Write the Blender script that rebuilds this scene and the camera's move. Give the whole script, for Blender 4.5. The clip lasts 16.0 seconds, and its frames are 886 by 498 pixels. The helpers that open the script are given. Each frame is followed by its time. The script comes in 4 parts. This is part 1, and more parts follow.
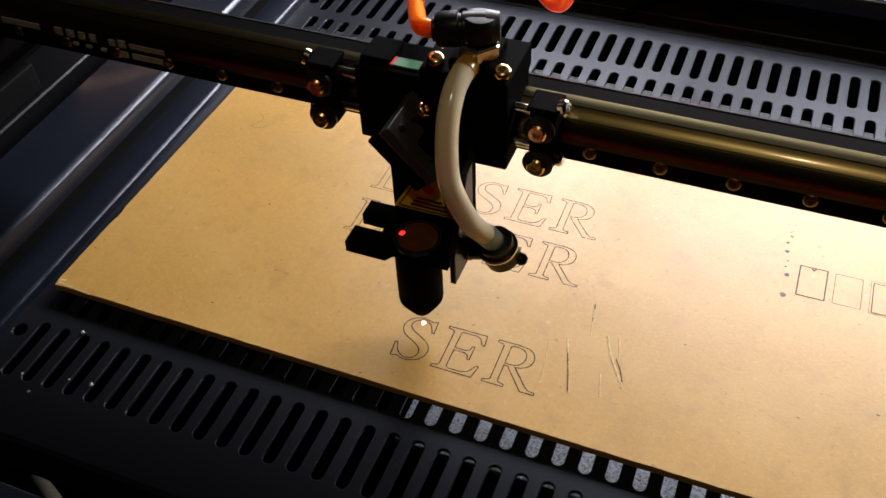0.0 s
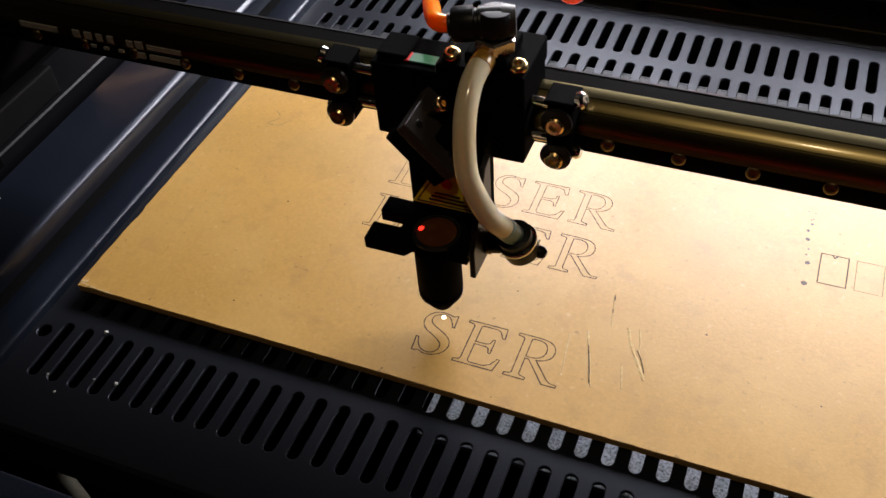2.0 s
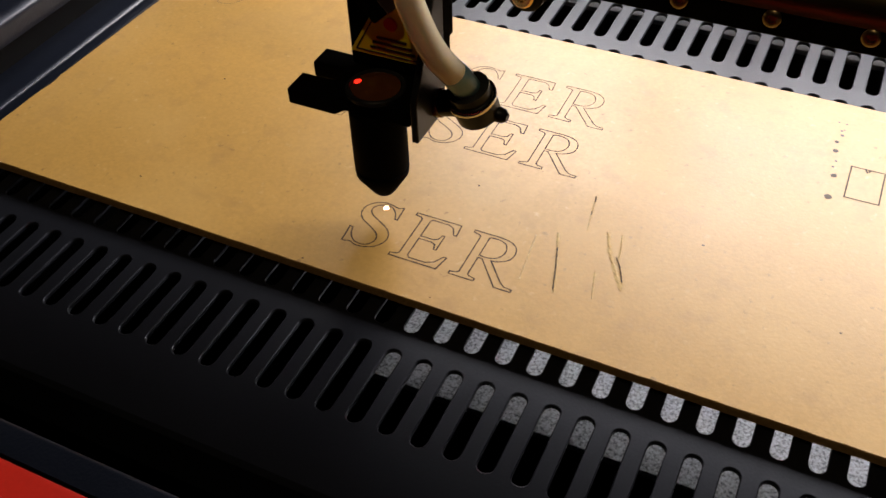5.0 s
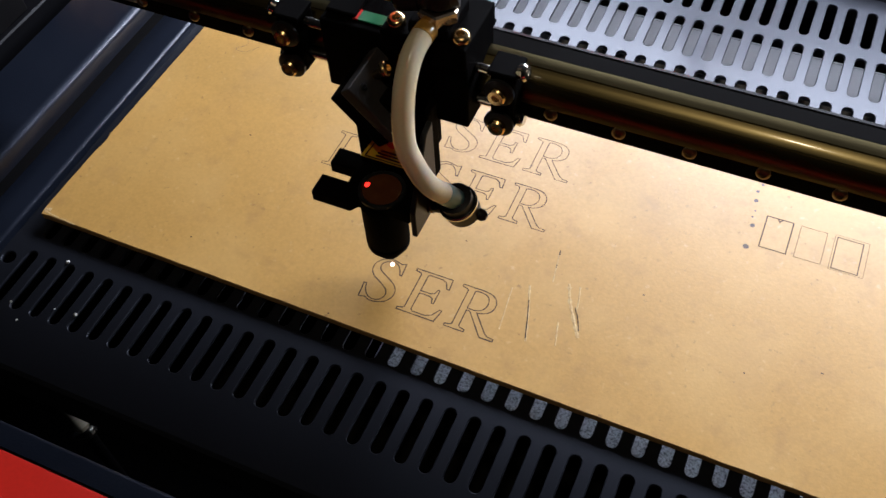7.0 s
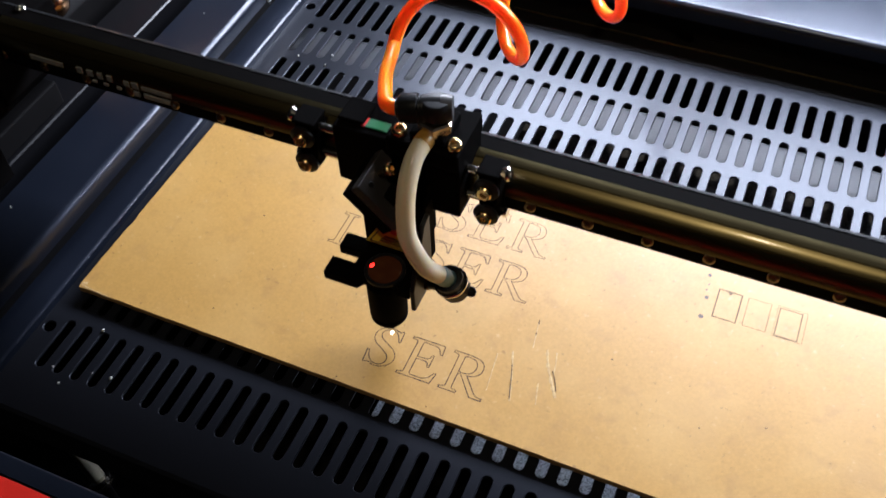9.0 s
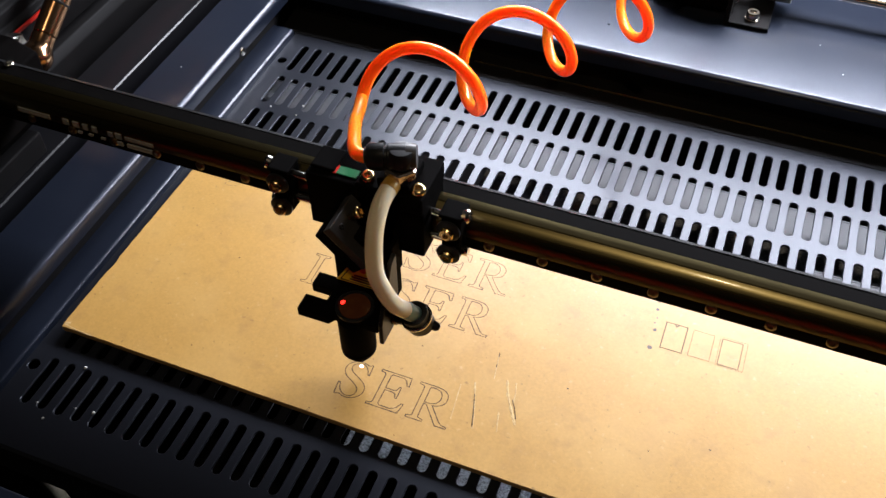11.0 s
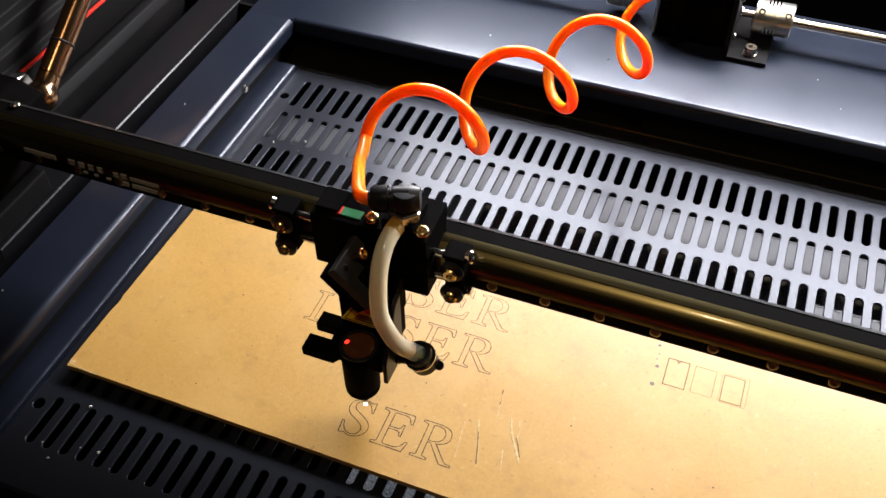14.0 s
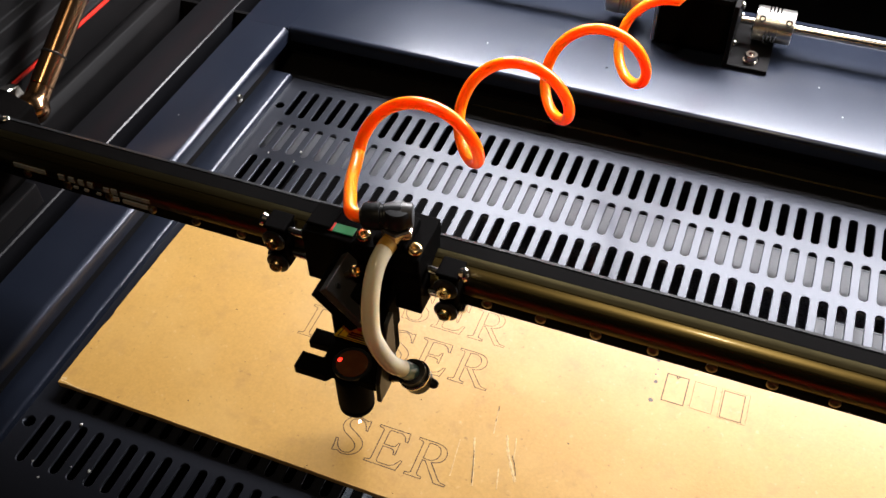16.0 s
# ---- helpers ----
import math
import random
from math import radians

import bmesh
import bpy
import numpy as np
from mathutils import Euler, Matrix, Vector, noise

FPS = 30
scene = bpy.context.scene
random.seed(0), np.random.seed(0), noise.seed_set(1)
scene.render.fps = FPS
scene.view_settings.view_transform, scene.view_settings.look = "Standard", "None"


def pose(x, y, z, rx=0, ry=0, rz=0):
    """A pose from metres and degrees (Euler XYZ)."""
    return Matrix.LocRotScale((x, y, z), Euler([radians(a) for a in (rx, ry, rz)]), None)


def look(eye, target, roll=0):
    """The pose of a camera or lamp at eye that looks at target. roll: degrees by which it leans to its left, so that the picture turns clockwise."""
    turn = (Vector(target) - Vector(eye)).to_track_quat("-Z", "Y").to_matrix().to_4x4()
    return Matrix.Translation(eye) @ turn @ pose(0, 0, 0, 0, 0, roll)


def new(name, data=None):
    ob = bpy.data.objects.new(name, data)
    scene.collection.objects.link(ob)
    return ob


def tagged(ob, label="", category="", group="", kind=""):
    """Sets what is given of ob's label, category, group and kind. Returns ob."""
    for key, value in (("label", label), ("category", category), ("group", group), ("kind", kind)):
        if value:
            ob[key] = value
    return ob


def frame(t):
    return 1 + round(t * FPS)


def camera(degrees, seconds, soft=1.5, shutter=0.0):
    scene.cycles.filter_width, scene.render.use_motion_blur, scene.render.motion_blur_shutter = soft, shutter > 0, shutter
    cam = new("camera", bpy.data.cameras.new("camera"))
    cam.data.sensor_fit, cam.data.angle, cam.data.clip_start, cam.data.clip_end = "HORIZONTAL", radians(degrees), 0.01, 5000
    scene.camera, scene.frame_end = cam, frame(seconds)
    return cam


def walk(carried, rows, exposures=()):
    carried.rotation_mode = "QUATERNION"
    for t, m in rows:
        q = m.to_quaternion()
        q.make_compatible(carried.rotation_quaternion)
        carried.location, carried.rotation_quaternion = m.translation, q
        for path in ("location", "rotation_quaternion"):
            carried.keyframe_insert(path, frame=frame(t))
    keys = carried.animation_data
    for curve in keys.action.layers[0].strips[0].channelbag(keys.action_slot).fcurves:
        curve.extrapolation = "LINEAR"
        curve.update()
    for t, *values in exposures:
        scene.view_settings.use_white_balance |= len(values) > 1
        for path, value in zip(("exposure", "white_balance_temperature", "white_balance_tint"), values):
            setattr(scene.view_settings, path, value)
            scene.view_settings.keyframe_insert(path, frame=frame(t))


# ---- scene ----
# ---- camera ----
cam = camera(49.71, 16.0, shutter=0.4)
PATH = [
    (0, (0.2634, -0.1483, 0.3026), (0.1507, 0.1090, 0.0179), -3.06),
    (0.5, (0.2639, -0.1459, 0.3051), (0.1525, 0.1101, 0.0186), -2.79),
    (1, (0.2622, -0.1449, 0.3087), (0.1531, 0.1093, 0.0198), -2.73),
    (1.5, (0.2623, -0.1425, 0.3093), (0.1554, 0.1122, 0.0200), -2.61),
    (2, (0.2625, -0.1485, 0.3039), (0.1441, 0.1040, 0.0172), -5.13),
    (2.5, (0.2649, -0.1495, 0.3025), (0.1504, 0.1079, 0.0185), -3.90),
    (3, (0.2720, -0.1471, 0.2817), (0.1516, 0.1137, 0.0034), -3.81),
    (5.3, (0.2781, -0.1172, 0.2195), (0.1490, 0.1363, -0.0618), -2.25),
    (5.5, (0.2725, -0.1115, 0.2417), (0.1515, 0.1245, -0.0578), -2.63),
    (6, (0.2834, -0.1107, 0.3165), (0.1604, 0.1040, 0.0022), -6.88),
    (6.5, (0.2829, -0.1163, 0.3295), (0.1628, 0.0909, 0.0091), -7.71),
    (7, (0.2802, -0.1204, 0.3305), (0.1714, 0.0912, 0.0090), -4.29),
    (7.5, (0.2783, -0.1235, 0.3326), (0.1698, 0.0906, 0.0126), -3.30),
    (8, (0.2765, -0.1286, 0.3372), (0.1637, 0.0862, 0.0192), -4.32),
    (8.5, (0.2821, -0.1367, 0.3465), (0.1715, 0.0859, 0.0331), -4.03),
    (9, (0.2870, -0.1444, 0.3829), (0.1796, 0.0846, 0.0730), -2.72),
    (9.5, (0.2946, -0.1525, 0.4094), (0.1933, 0.0843, 0.1034), -2.63),
    (9.7, (0.2976, -0.1597, 0.4048), (0.1951, 0.0842, 0.1048), -1.69),
    (12, (0.2938, -0.1654, 0.4070), (0.1958, 0.0827, 0.1090), -0.37),
    (12.5, (0.2901, -0.1645, 0.4107), (0.1928, 0.0846, 0.1132), -0.01),
    (13, (0.2909, -0.1700, 0.4097), (0.1927, 0.0842, 0.1169), -0.23),
    (13.5, (0.2927, -0.1624, 0.4159), (0.1933, 0.0893, 0.1213), -0.83),
    (14, (0.2937, -0.1617, 0.4136), (0.1921, 0.0919, 0.1215), -0.96),
    (14.5, (0.2947, -0.1607, 0.4117), (0.1922, 0.0944, 0.1211), -1.05),
    (15, (0.2964, -0.1500, 0.4141), (0.1918, 0.0996, 0.1195), -1.46),
    (15.5, (0.2982, -0.1423, 0.4141), (0.1907, 0.1038, 0.1178), -2.35),
    (16, (0.2941, -0.1500, 0.4140), (0.1911, 0.1026, 0.1215), -1.40),
]
EXPOSURES = ((0, -0.45, 6450, 12), (2.5, -0.36, 6400, 12), (3, -0.33, 6400, 12), (5.5, -0.62, 7000, 12), (6.5, -0.48, 5850, 11), (7.0, -0.36, 5700, 11), (7.5, -0.15, 5700, 11), (8.5, -0.2, 5700, 11), (9.0, -0.04, 5600, 11), (9.6, 0.02, 5650, 11), (12, 0.02, 6250, 11), (16, 0.16, 6450, 11))

walk(cam, [(t, look(eye, target, roll)) for t, eye, target, roll in PATH], EXPOSURES)

# ---- world and light ----
world = bpy.data.worlds.new("dim_workshop")
world.use_nodes = True
scene.world = world
world.node_tree.nodes["Background"].inputs["Color"].default_value = (0.55, 0.6, 0.7, 1)
world.node_tree.nodes["Background"].inputs["Strength"].default_value = 0.0035

strip_data = bpy.data.lights.new("led_strip", "AREA")
strip_data.shape, strip_data.size, strip_data.size_y = "RECTANGLE", 0.74, 0.12
strip_data.energy, strip_data.color = 12.6, (0.975, 0.965, 0.99)
strip = new("led_strip", strip_data)
strip.matrix_world = look((0.33, 0.53, 0.30), (0.33, 0.18, 0.0))

room_data = bpy.data.lights.new("room_lamp", "AREA")
room_data.shape, room_data.size = "DISK", 0.05
room_data.energy, room_data.color = 9.0, (1.0, 0.80, 0.52)
room = new("room_lamp", room_data)
room.matrix_world = look((0.37, -0.75, 2.2), (0.25, 0.15, 0.0))


# ---- materials ----
def material(name, color, rough=0.5, metal=0.0, spot=None, spot_scale=60, spot_amount=0.5, grain=0.0, grain_scale=900,
             bump=0.0, bump_scale=900, rough_var=0.1, stretch=(1, 1, 1), random_value=0.0, gloss=0.5, tint=(1, 1, 1)):
    """A surface with two scales of colour variation, uneven gloss and a fine relief."""
    m = bpy.data.materials.new(name)
    m.use_nodes = True
    nt = m.node_tree
    N, L = nt.nodes, nt.links
    b = N["Principled BSDF"]
    b.inputs["Metallic"].default_value = metal
    b.inputs["Specular IOR Level"].default_value = gloss
    b.inputs["Specular Tint"].default_value = (*tint, 1)
    co = N.new("ShaderNodeTexCoord")
    mp = N.new("ShaderNodeMapping")
    mp.inputs["Scale"].default_value = stretch
    L.new(co.outputs["Object"], mp.inputs["Vector"])

    def noise_of(scale, detail):
        n = N.new("ShaderNodeTexNoise")
        n.inputs["Scale"].default_value = scale
        n.inputs["Detail"].default_value = detail
        L.new(mp.outputs["Vector"], n.inputs["Vector"])
        return n

    def mixed(fac, a, c):
        x = N.new("ShaderNodeMix")
        x.data_type = "RGBA"
        L.new(fac, x.inputs["Factor"])
        for s, v in ((x.inputs["A"], a), (x.inputs["B"], c)):
            if isinstance(v, tuple):
                s.default_value = (*v, 1)
            else:
                L.new(v, s)
        return x.outputs["Result"]

    def ramp(fac, lo, hi, top=1.0):
        r = N.new("ShaderNodeMapRange")
        r.inputs["From Min"].default_value, r.inputs["From Max"].default_value = lo, hi
        r.inputs["To Max"].default_value = top
        L.new(fac, r.inputs["Value"])
        return r.outputs["Result"]

    big = noise_of(spot_scale, 4)
    fine = noise_of(grain_scale, 2)
    dark = tuple(c * (1 - grain) for c in color)
    col = mixed(ramp(fine.outputs["Fac"], 0.3, 0.7), dark, color)
    if spot:
        col = mixed(ramp(big.outputs["Fac"], 0.45, 0.75, spot_amount), col, spot)
    if random_value:
        oi = N.new("ShaderNodeObjectInfo")
        hv = N.new("ShaderNodeHueSaturation")
        L.new(ramp(oi.outputs["Random"], -1.0 / random_value + 0.0, 1.0 / random_value, 2.0), hv.inputs["Value"])
        L.new(col, hv.inputs["Color"])
        col = hv.outputs["Color"]
    L.new(col, b.inputs["Base Color"])
    r = N.new("ShaderNodeMapRange")
    r.inputs["To Min"].default_value, r.inputs["To Max"].default_value = rough - rough_var / 2, rough + rough_var / 2
    L.new(big.outputs["Fac"], r.inputs["Value"])
    L.new(r.outputs["Result"], b.inputs["Roughness"])
    if bump:
        bn = noise_of(bump_scale, 3)
        bp = N.new("ShaderNodeBump")
        bp.inputs["Strength"].default_value, bp.inputs["Distance"].default_value = bump, 0.0004
        L.new(bn.outputs["Fac"], bp.inputs["Height"])
        L.new(bp.outputs["Normal"], b.inputs["Normal"])
    return m


STEEL = material("blue_grey_powder_coat", (0.0075, 0.0097, 0.0165), 0.30, gloss=0.28, tint=(0.75, 0.82, 1.0), spot=(0.010, 0.0125, 0.020), spot_scale=25, grain=0.15, bump=0.32, bump_scale=1400)
BED = material("grey_coated_bed", (0.009, 0.0098, 0.013), 0.36, gloss=0.23, tint=(0.78, 0.83, 1.0), spot=(0.006, 0.0065, 0.009), spot_scale=14, grain=0.15, bump=0.10, bump_scale=1200)
BLACK = material("black_anodised", (0.0024, 0.0021, 0.0020), 0.7, gloss=0.012, spot=(0.004, 0.0034, 0.0032), spot_scale=80, grain=0.2, bump=0.08)
BLACK_SATIN = material("black_plastic", (0.010, 0.010, 0.0105), 0.36, gloss=0.16, spot=(0.03, 0.03, 0.03), spot_scale=120, bump=0.05)
DARK = material("dark_inner_steel", (0.0045, 0.0042, 0.0043), 0.58, gloss=0.07, spot=(0.009, 0.008, 0.008), spot_scale=30, bump=0.1)
# the gold sheen reflected in the steel rail is put into its base colour
RAIL = material("gold_tinted_rail_steel", (0.140, 0.110, 0.046), 0.32, metal=1.0, spot=(0.085, 0.066, 0.028), spot_scale=6, grain=0.25, stretch=(0.05, 1, 1), bump=0.05)
CHROME = material("bright_steel", (0.62, 0.58, 0.52), 0.18, metal=1.0, spot=(0.4, 0.36, 0.3), spot_scale=150, grain=0.1)
RAILSCREW = material("dull_screw", (0.20, 0.145, 0.075), 0.35, metal=1.0, spot=(0.16, 0.11, 0.06), spot_scale=300, grain=0.2)
BRASS = material("brass_screw", (0.72, 0.50, 0.22), 0.25, metal=1.0, spot=(0.5, 0.32, 0.12), spot_scale=300, grain=0.1)
ALU = material("machined_aluminium", (0.62, 0.60, 0.56), 0.32, metal=1.0, spot=(0.5, 0.48, 0.44), spot_scale=200, grain=0.12)
SIDE = material("dark_side_paint", (0.0045, 0.0045, 0.0055), 0.42, gloss=0.16, spot=(0.003, 0.003, 0.0035), spot_scale=20, grain=0.15, bump=0.1)
# lower rod's metal made pale and half diffuse, in place of light reaching it
PALE_ROD = material("lightened_rod_metal", (0.50, 0.46, 0.34), 0.34, metal=0.25, spot=(0.4, 0.36, 0.26), spot_scale=120, grain=0.2)
GALV = material("galvanised_steel", (0.72, 0.75, 0.82), 0.45, metal=0.4, spot=(0.06, 0.065, 0.09), spot_scale=850, spot_amount=1.0, grain=0.3, bump=0.3, bump_scale=700)
GREYBAR = material("grey_support_paint", (0.075, 0.077, 0.086), 0.5, spot=(0.10, 0.10, 0.11), spot_scale=60, grain=0.1)
RED = material("red_panel_paint", (0.66, 0.020, 0.008), 0.42, spot=(0.58, 0.016, 0.007), spot_scale=20, grain=0.08, bump=0.08)
MDF_EDGE = material("cut_fibreboard_edge", (0.40, 0.225, 0.07), 0.7, spot=(0.24, 0.125, 0.04), spot_scale=90, grain=0.35, bump=0.4, bump_scale=900)
CHAR = material("burnt_line", (0.065, 0.036, 0.016), 0.8, spot=(0.14, 0.078, 0.032), spot_scale=260, spot_amount=0.7, grain=0.4)
SOOT = material("grey_scorch", (0.16, 0.12, 0.09), 0.75, spot=(0.09, 0.07, 0.055), spot_scale=500, grain=0.4)
RAW = material("torn_fibre", (0.60, 0.42, 0.19), 0.85, spot=(0.40, 0.24, 0.09), spot_scale=350, spot_amount=0.9, grain=0.3, bump=0.5, bump_scale=1500)
ORANGE = material("orange_polyurethane", (1.0, 0.205, 0.003), 0.2, spot=(1.0, 0.24, 0.005), spot_scale=25, grain=0.04)
YELLOW = material("yellow_label", (0.80, 0.66, 0.02), 0.4, spot=(0.7, 0.56, 0.02), spot_scale=100, grain=0.05)
INK = material("black_print", (0.01, 0.01, 0.01), 0.5)
PRINT = material("pale_print", (0.20, 0.205, 0.19), 0.55, spot=(0.07, 0.07, 0.07), spot_scale=700)
GREEN = material("green_label", (0.01, 0.16, 0.05), 0.4, spot=(0.01, 0.12, 0.04), spot_scale=100)
REDLENS = material("red_lens_glass", (0.085, 0.026, 0.010), 0.10, spot=(0.14, 0.05, 0.016), spot_scale=160)
BLUEGLUE = material("blue_hose_end", (0.10, 0.24, 0.27), 0.35, spot=(0.18, 0.30, 0.30), spot_scale=200)
SILVERTAPE = material("hex_nickel", (0.66, 0.55, 0.46), 0.25, metal=1.0, spot=(0.5, 0.4, 0.33), spot_scale=200)
AMBER = material("amber_stained_hose", (0.42, 0.22, 0.035), 0.16, spot=(0.55, 0.34, 0.09), spot_scale=160, grain=0.1)
# base lifted to brownish grey for the plate's satin reflection
PLATE = material("satin_dark_plate", (0.030, 0.027, 0.025), 0.38, gloss=0.35, spot=(0.045, 0.042, 0.040), spot_scale=60, grain=0.2, bump=0.06)
DUST = material("pale_crumb", (0.5, 0.5, 0.47), 0.6)


def board_material():
    """Fibreboard: fine fibres, pale clouds, dark brown scorch clouds and flecks."""
    m = material("fibreboard", (0.45, 0.258, 0.067), 0.40, gloss=0.43, spot=(0.50, 0.31, 0.098), spot_scale=18, spot_amount=0.7, grain=0.13, grain_scale=700,
                 bump=0.10, bump_scale=900, rough_var=0.12)
    nt = m.node_tree
    N, L = nt.nodes, nt.links
    b = N["Principled BSDF"]
    src = b.inputs["Base Color"].links[0].from_socket
    co = N.new("ShaderNodeTexCoord")
    for scale, lo, hi, amount, col in ((9, 0.54, 0.75, 0.5, (0.33, 0.18, 0.06)), (34, 0.58, 0.76, 0.22, (0.28, 0.15, 0.055)), (95, 0.56, 0.74, 0.42, (0.30, 0.165, 0.055)), (330, 0.66, 0.76, 0.6, (0.17, 0.095, 0.038)),
                                       (260, 0.64, 0.76, 0.3, (0.62, 0.44, 0.22))):
        n = N.new("ShaderNodeTexNoise")
        n.inputs["Scale"].default_value, n.inputs["Detail"].default_value = scale, 5
        L.new(co.outputs["Object"], n.inputs["Vector"])
        r = N.new("ShaderNodeMapRange")
        r.inputs["From Min"].default_value, r.inputs["From Max"].default_value, r.inputs["To Max"].default_value = lo, hi, amount
        L.new(n.outputs["Fac"], r.inputs["Value"])
        x = N.new("ShaderNodeMix")
        x.data_type = "RGBA"
        L.new(r.outputs["Result"], x.inputs["Factor"])
        L.new(src, x.inputs["A"])
        x.inputs["B"].default_value = (*col, 1)
        src = x.outputs["Result"]
    L.new(src, b.inputs["Base Color"])
    return m


MDF = board_material()


def tube_material():
    m = material("milky_silicone", (0.80, 0.70, 0.48), 0.14, spot=(0.76, 0.58, 0.32), spot_scale=45, spot_amount=0.8, grain=0.05)
    b = m.node_tree.nodes["Principled BSDF"]
    b.inputs["Transmission Weight"].default_value = 0.08
    b.inputs["Subsurface Weight"].default_value = 0.35
    b.inputs["Subsurface Radius"].default_value = (0.006, 0.005, 0.003)
    b.inputs["Subsurface Scale"].default_value = 0.5
    return m


SILICONE = tube_material()
for coated, weight in ((STEEL, 0.30), (BED, 0.10), (SIDE, 0.2), (RAIL, 0.25)):
    cb = coated.node_tree.nodes["Principled BSDF"]
    cb.inputs["Coat Weight"].default_value, cb.inputs["Coat Roughness"].default_value = weight, 0.10 if coated is RAIL else 0.16
ob_ = ORANGE.node_tree.nodes["Principled BSDF"]
ob_.inputs["Subsurface Weight"].default_value = 1.0
ob_.inputs["Subsurface Radius"].default_value = (0.016, 0.0065, 0.0008)
ob_.inputs["Subsurface Scale"].default_value = 0.8


def glow_material(name, color, strength):
    m = bpy.data.materials.new(name)
    m.use_nodes = True
    b = m.node_tree.nodes["Principled BSDF"]
    b.inputs["Base Color"].default_value = (*color, 1)
    b.inputs["Emission Color"].default_value = (*color, 1)
    b.inputs["Emission Strength"].default_value = strength
    return m


POINTER = glow_material("red_pointer_light", (1.0, 0.02, 0.01), 4.0)
SPARK = glow_material("burning_spot", (1.0, 0.72, 0.5), 9.0)


# ---- building helpers ----
def thing(name, place, label, category, group="", kind=""):
    """An Empty at the base of a thing, which carries its parts."""
    ob = new(name)
    ob.empty_display_size = 0.01
    ob.location = place
    return tagged(ob, label, category, group, kind)


def mesh_of(bm, mat, name, smooth=False):
    me = bpy.data.meshes.new(name)
    bmesh.ops.recalc_face_normals(bm, faces=bm.faces)
    bm.to_mesh(me)
    bm.free()
    for mm in mat if isinstance(mat, tuple) else (mat,):
        me.materials.append(mm)
    if smooth:
        for p in me.polygons:
            p.use_smooth = True
        me.set_sharp_from_angle(angle=radians(38))
    return me


def part(name, bm, mat, parent=None, label="", smooth=True):
    """Links a bmesh in world coordinates as one mesh under a thing or a part."""
    ob = new(name, mesh_of(bm, mat, name, smooth))
    if parent:
        at = Vector((0, 0, 0))
        p = parent
        while p:
            at += p.location
            p = p.parent
        ob.parent = parent
        ob.data.transform(Matrix.Translation(-at))
    if label:
        ob["label"] = label
    return ob


def lone(name, bm, mat, label, category="", kind="", smooth=True, group=""):
    return tagged(part(name, bm, mat, None, "", smooth), label, category, group, kind)


def box(x0, x1, y0, y1, z0, z1, bevel=0.0008, seg=2, bm=None, m=None):
    own = bmesh.new()
    bmesh.ops.create_cube(own, size=1)
    for v in own.verts:
        v.co = Vector(((x0 + x1) / 2 + v.co.x * (x1 - x0), (y0 + y1) / 2 + v.co.y * (y1 - y0), (z0 + z1) / 2 + v.co.z * (z1 - z0)))
    if bevel:
        bmesh.ops.bevel(own, geom=own.edges[:], offset=min(bevel, 0.4 * min(x1 - x0, y1 - y0, z1 - z0)), segments=seg, affect="EDGES", profile=0.5)
    if m:
        own.transform(m)
    return merged(bm, own)


def merged(bm, own):
    if bm is None:
        return own
    me = bpy.data.meshes.new("tmp")
    own.to_mesh(me)
    own.free()
    bm.from_mesh(me)
    bpy.data.meshes.remove(me)
    return bm


def lathe(profile, a, axis, n=24, bm=None):
    """A turned piece: profile rows (distance along the axis, radius) from the point a."""
    own = bmesh.new()
    axis = Vector(axis).normalized()
    u = axis.orthogonal().normalized()
    w = axis.cross(u)
    rings = []
    for d, r in profile:
        rings.append([own.verts.new(Vector(a) + axis * d + (u * math.cos(2 * math.pi * k / n) + w * math.sin(2 * math.pi * k / n)) * max(r, 1e-5)) for k in range(n)])
    for p, q in zip(rings, rings[1:]):
        for k in range(n):
            own.faces.new((p[k], p[(k + 1) % n], q[(k + 1) % n], q[k]))
    own.faces.new(rings[0][::-1])
    own.faces.new(rings[-1])
    return merged(bm, own)


def rod(a, b, r, n=20, chamfer=0.0004, bm=None):
    d = (Vector(b) - Vector(a)).length
    c = min(chamfer, d * 0.3, r * 0.5)
    return lathe([(0, r - c), (c, r), (d - c, r), (d, r - c)], a, Vector(b) - Vector(a), n, bm)


def hose(points, r, n=14, bm=None, caps=True):
    """A round hose along a line of points."""
    own = bmesh.new()
    pts = [Vector(p) for p in points]
    rings, u = [], None
    for i, p in enumerate(pts):
        d = (pts[min(i + 1, len(pts) - 1)] - pts[max(i - 1, 0)]).normalized()
        u = d.orthogonal().normalized() if u is None else (u - d * u.dot(d)).normalized()
        w = d.cross(u)
        rings.append([own.verts.new(p + (u * math.cos(2 * math.pi * k / n) + w * math.sin(2 * math.pi * k / n)) * r) for k in range(n)])
    for p, q in zip(rings, rings[1:]):
        for k in range(n):
            own.faces.new((p[k], p[(k + 1) % n], q[(k + 1) % n], q[k]))
    if caps:
        own.faces.new(rings[0][::-1])
        own.faces.new(rings[-1])
    return merged(bm, own)


def spline(points, n=12):
    """A smooth line through points."""
    p = [Vector(q) for q in points]
    p = [p[0] * 2 - p[1]] + p + [p[-1] * 2 - p[-2]]
    out = []
    for i in range(1, len(p) - 2):
        for k in range(n):
            t = k / n
            a, b, c, d = p[i - 1], p[i], p[i + 1], p[i + 2]
            out.append(0.5 * (2 * b + (c - a) * t + (2 * a - 5 * b + 4 * c - d) * t * t + (3 * b - a - 3 * c + d) * t ** 3))
    out.append(p[-2])
    return out


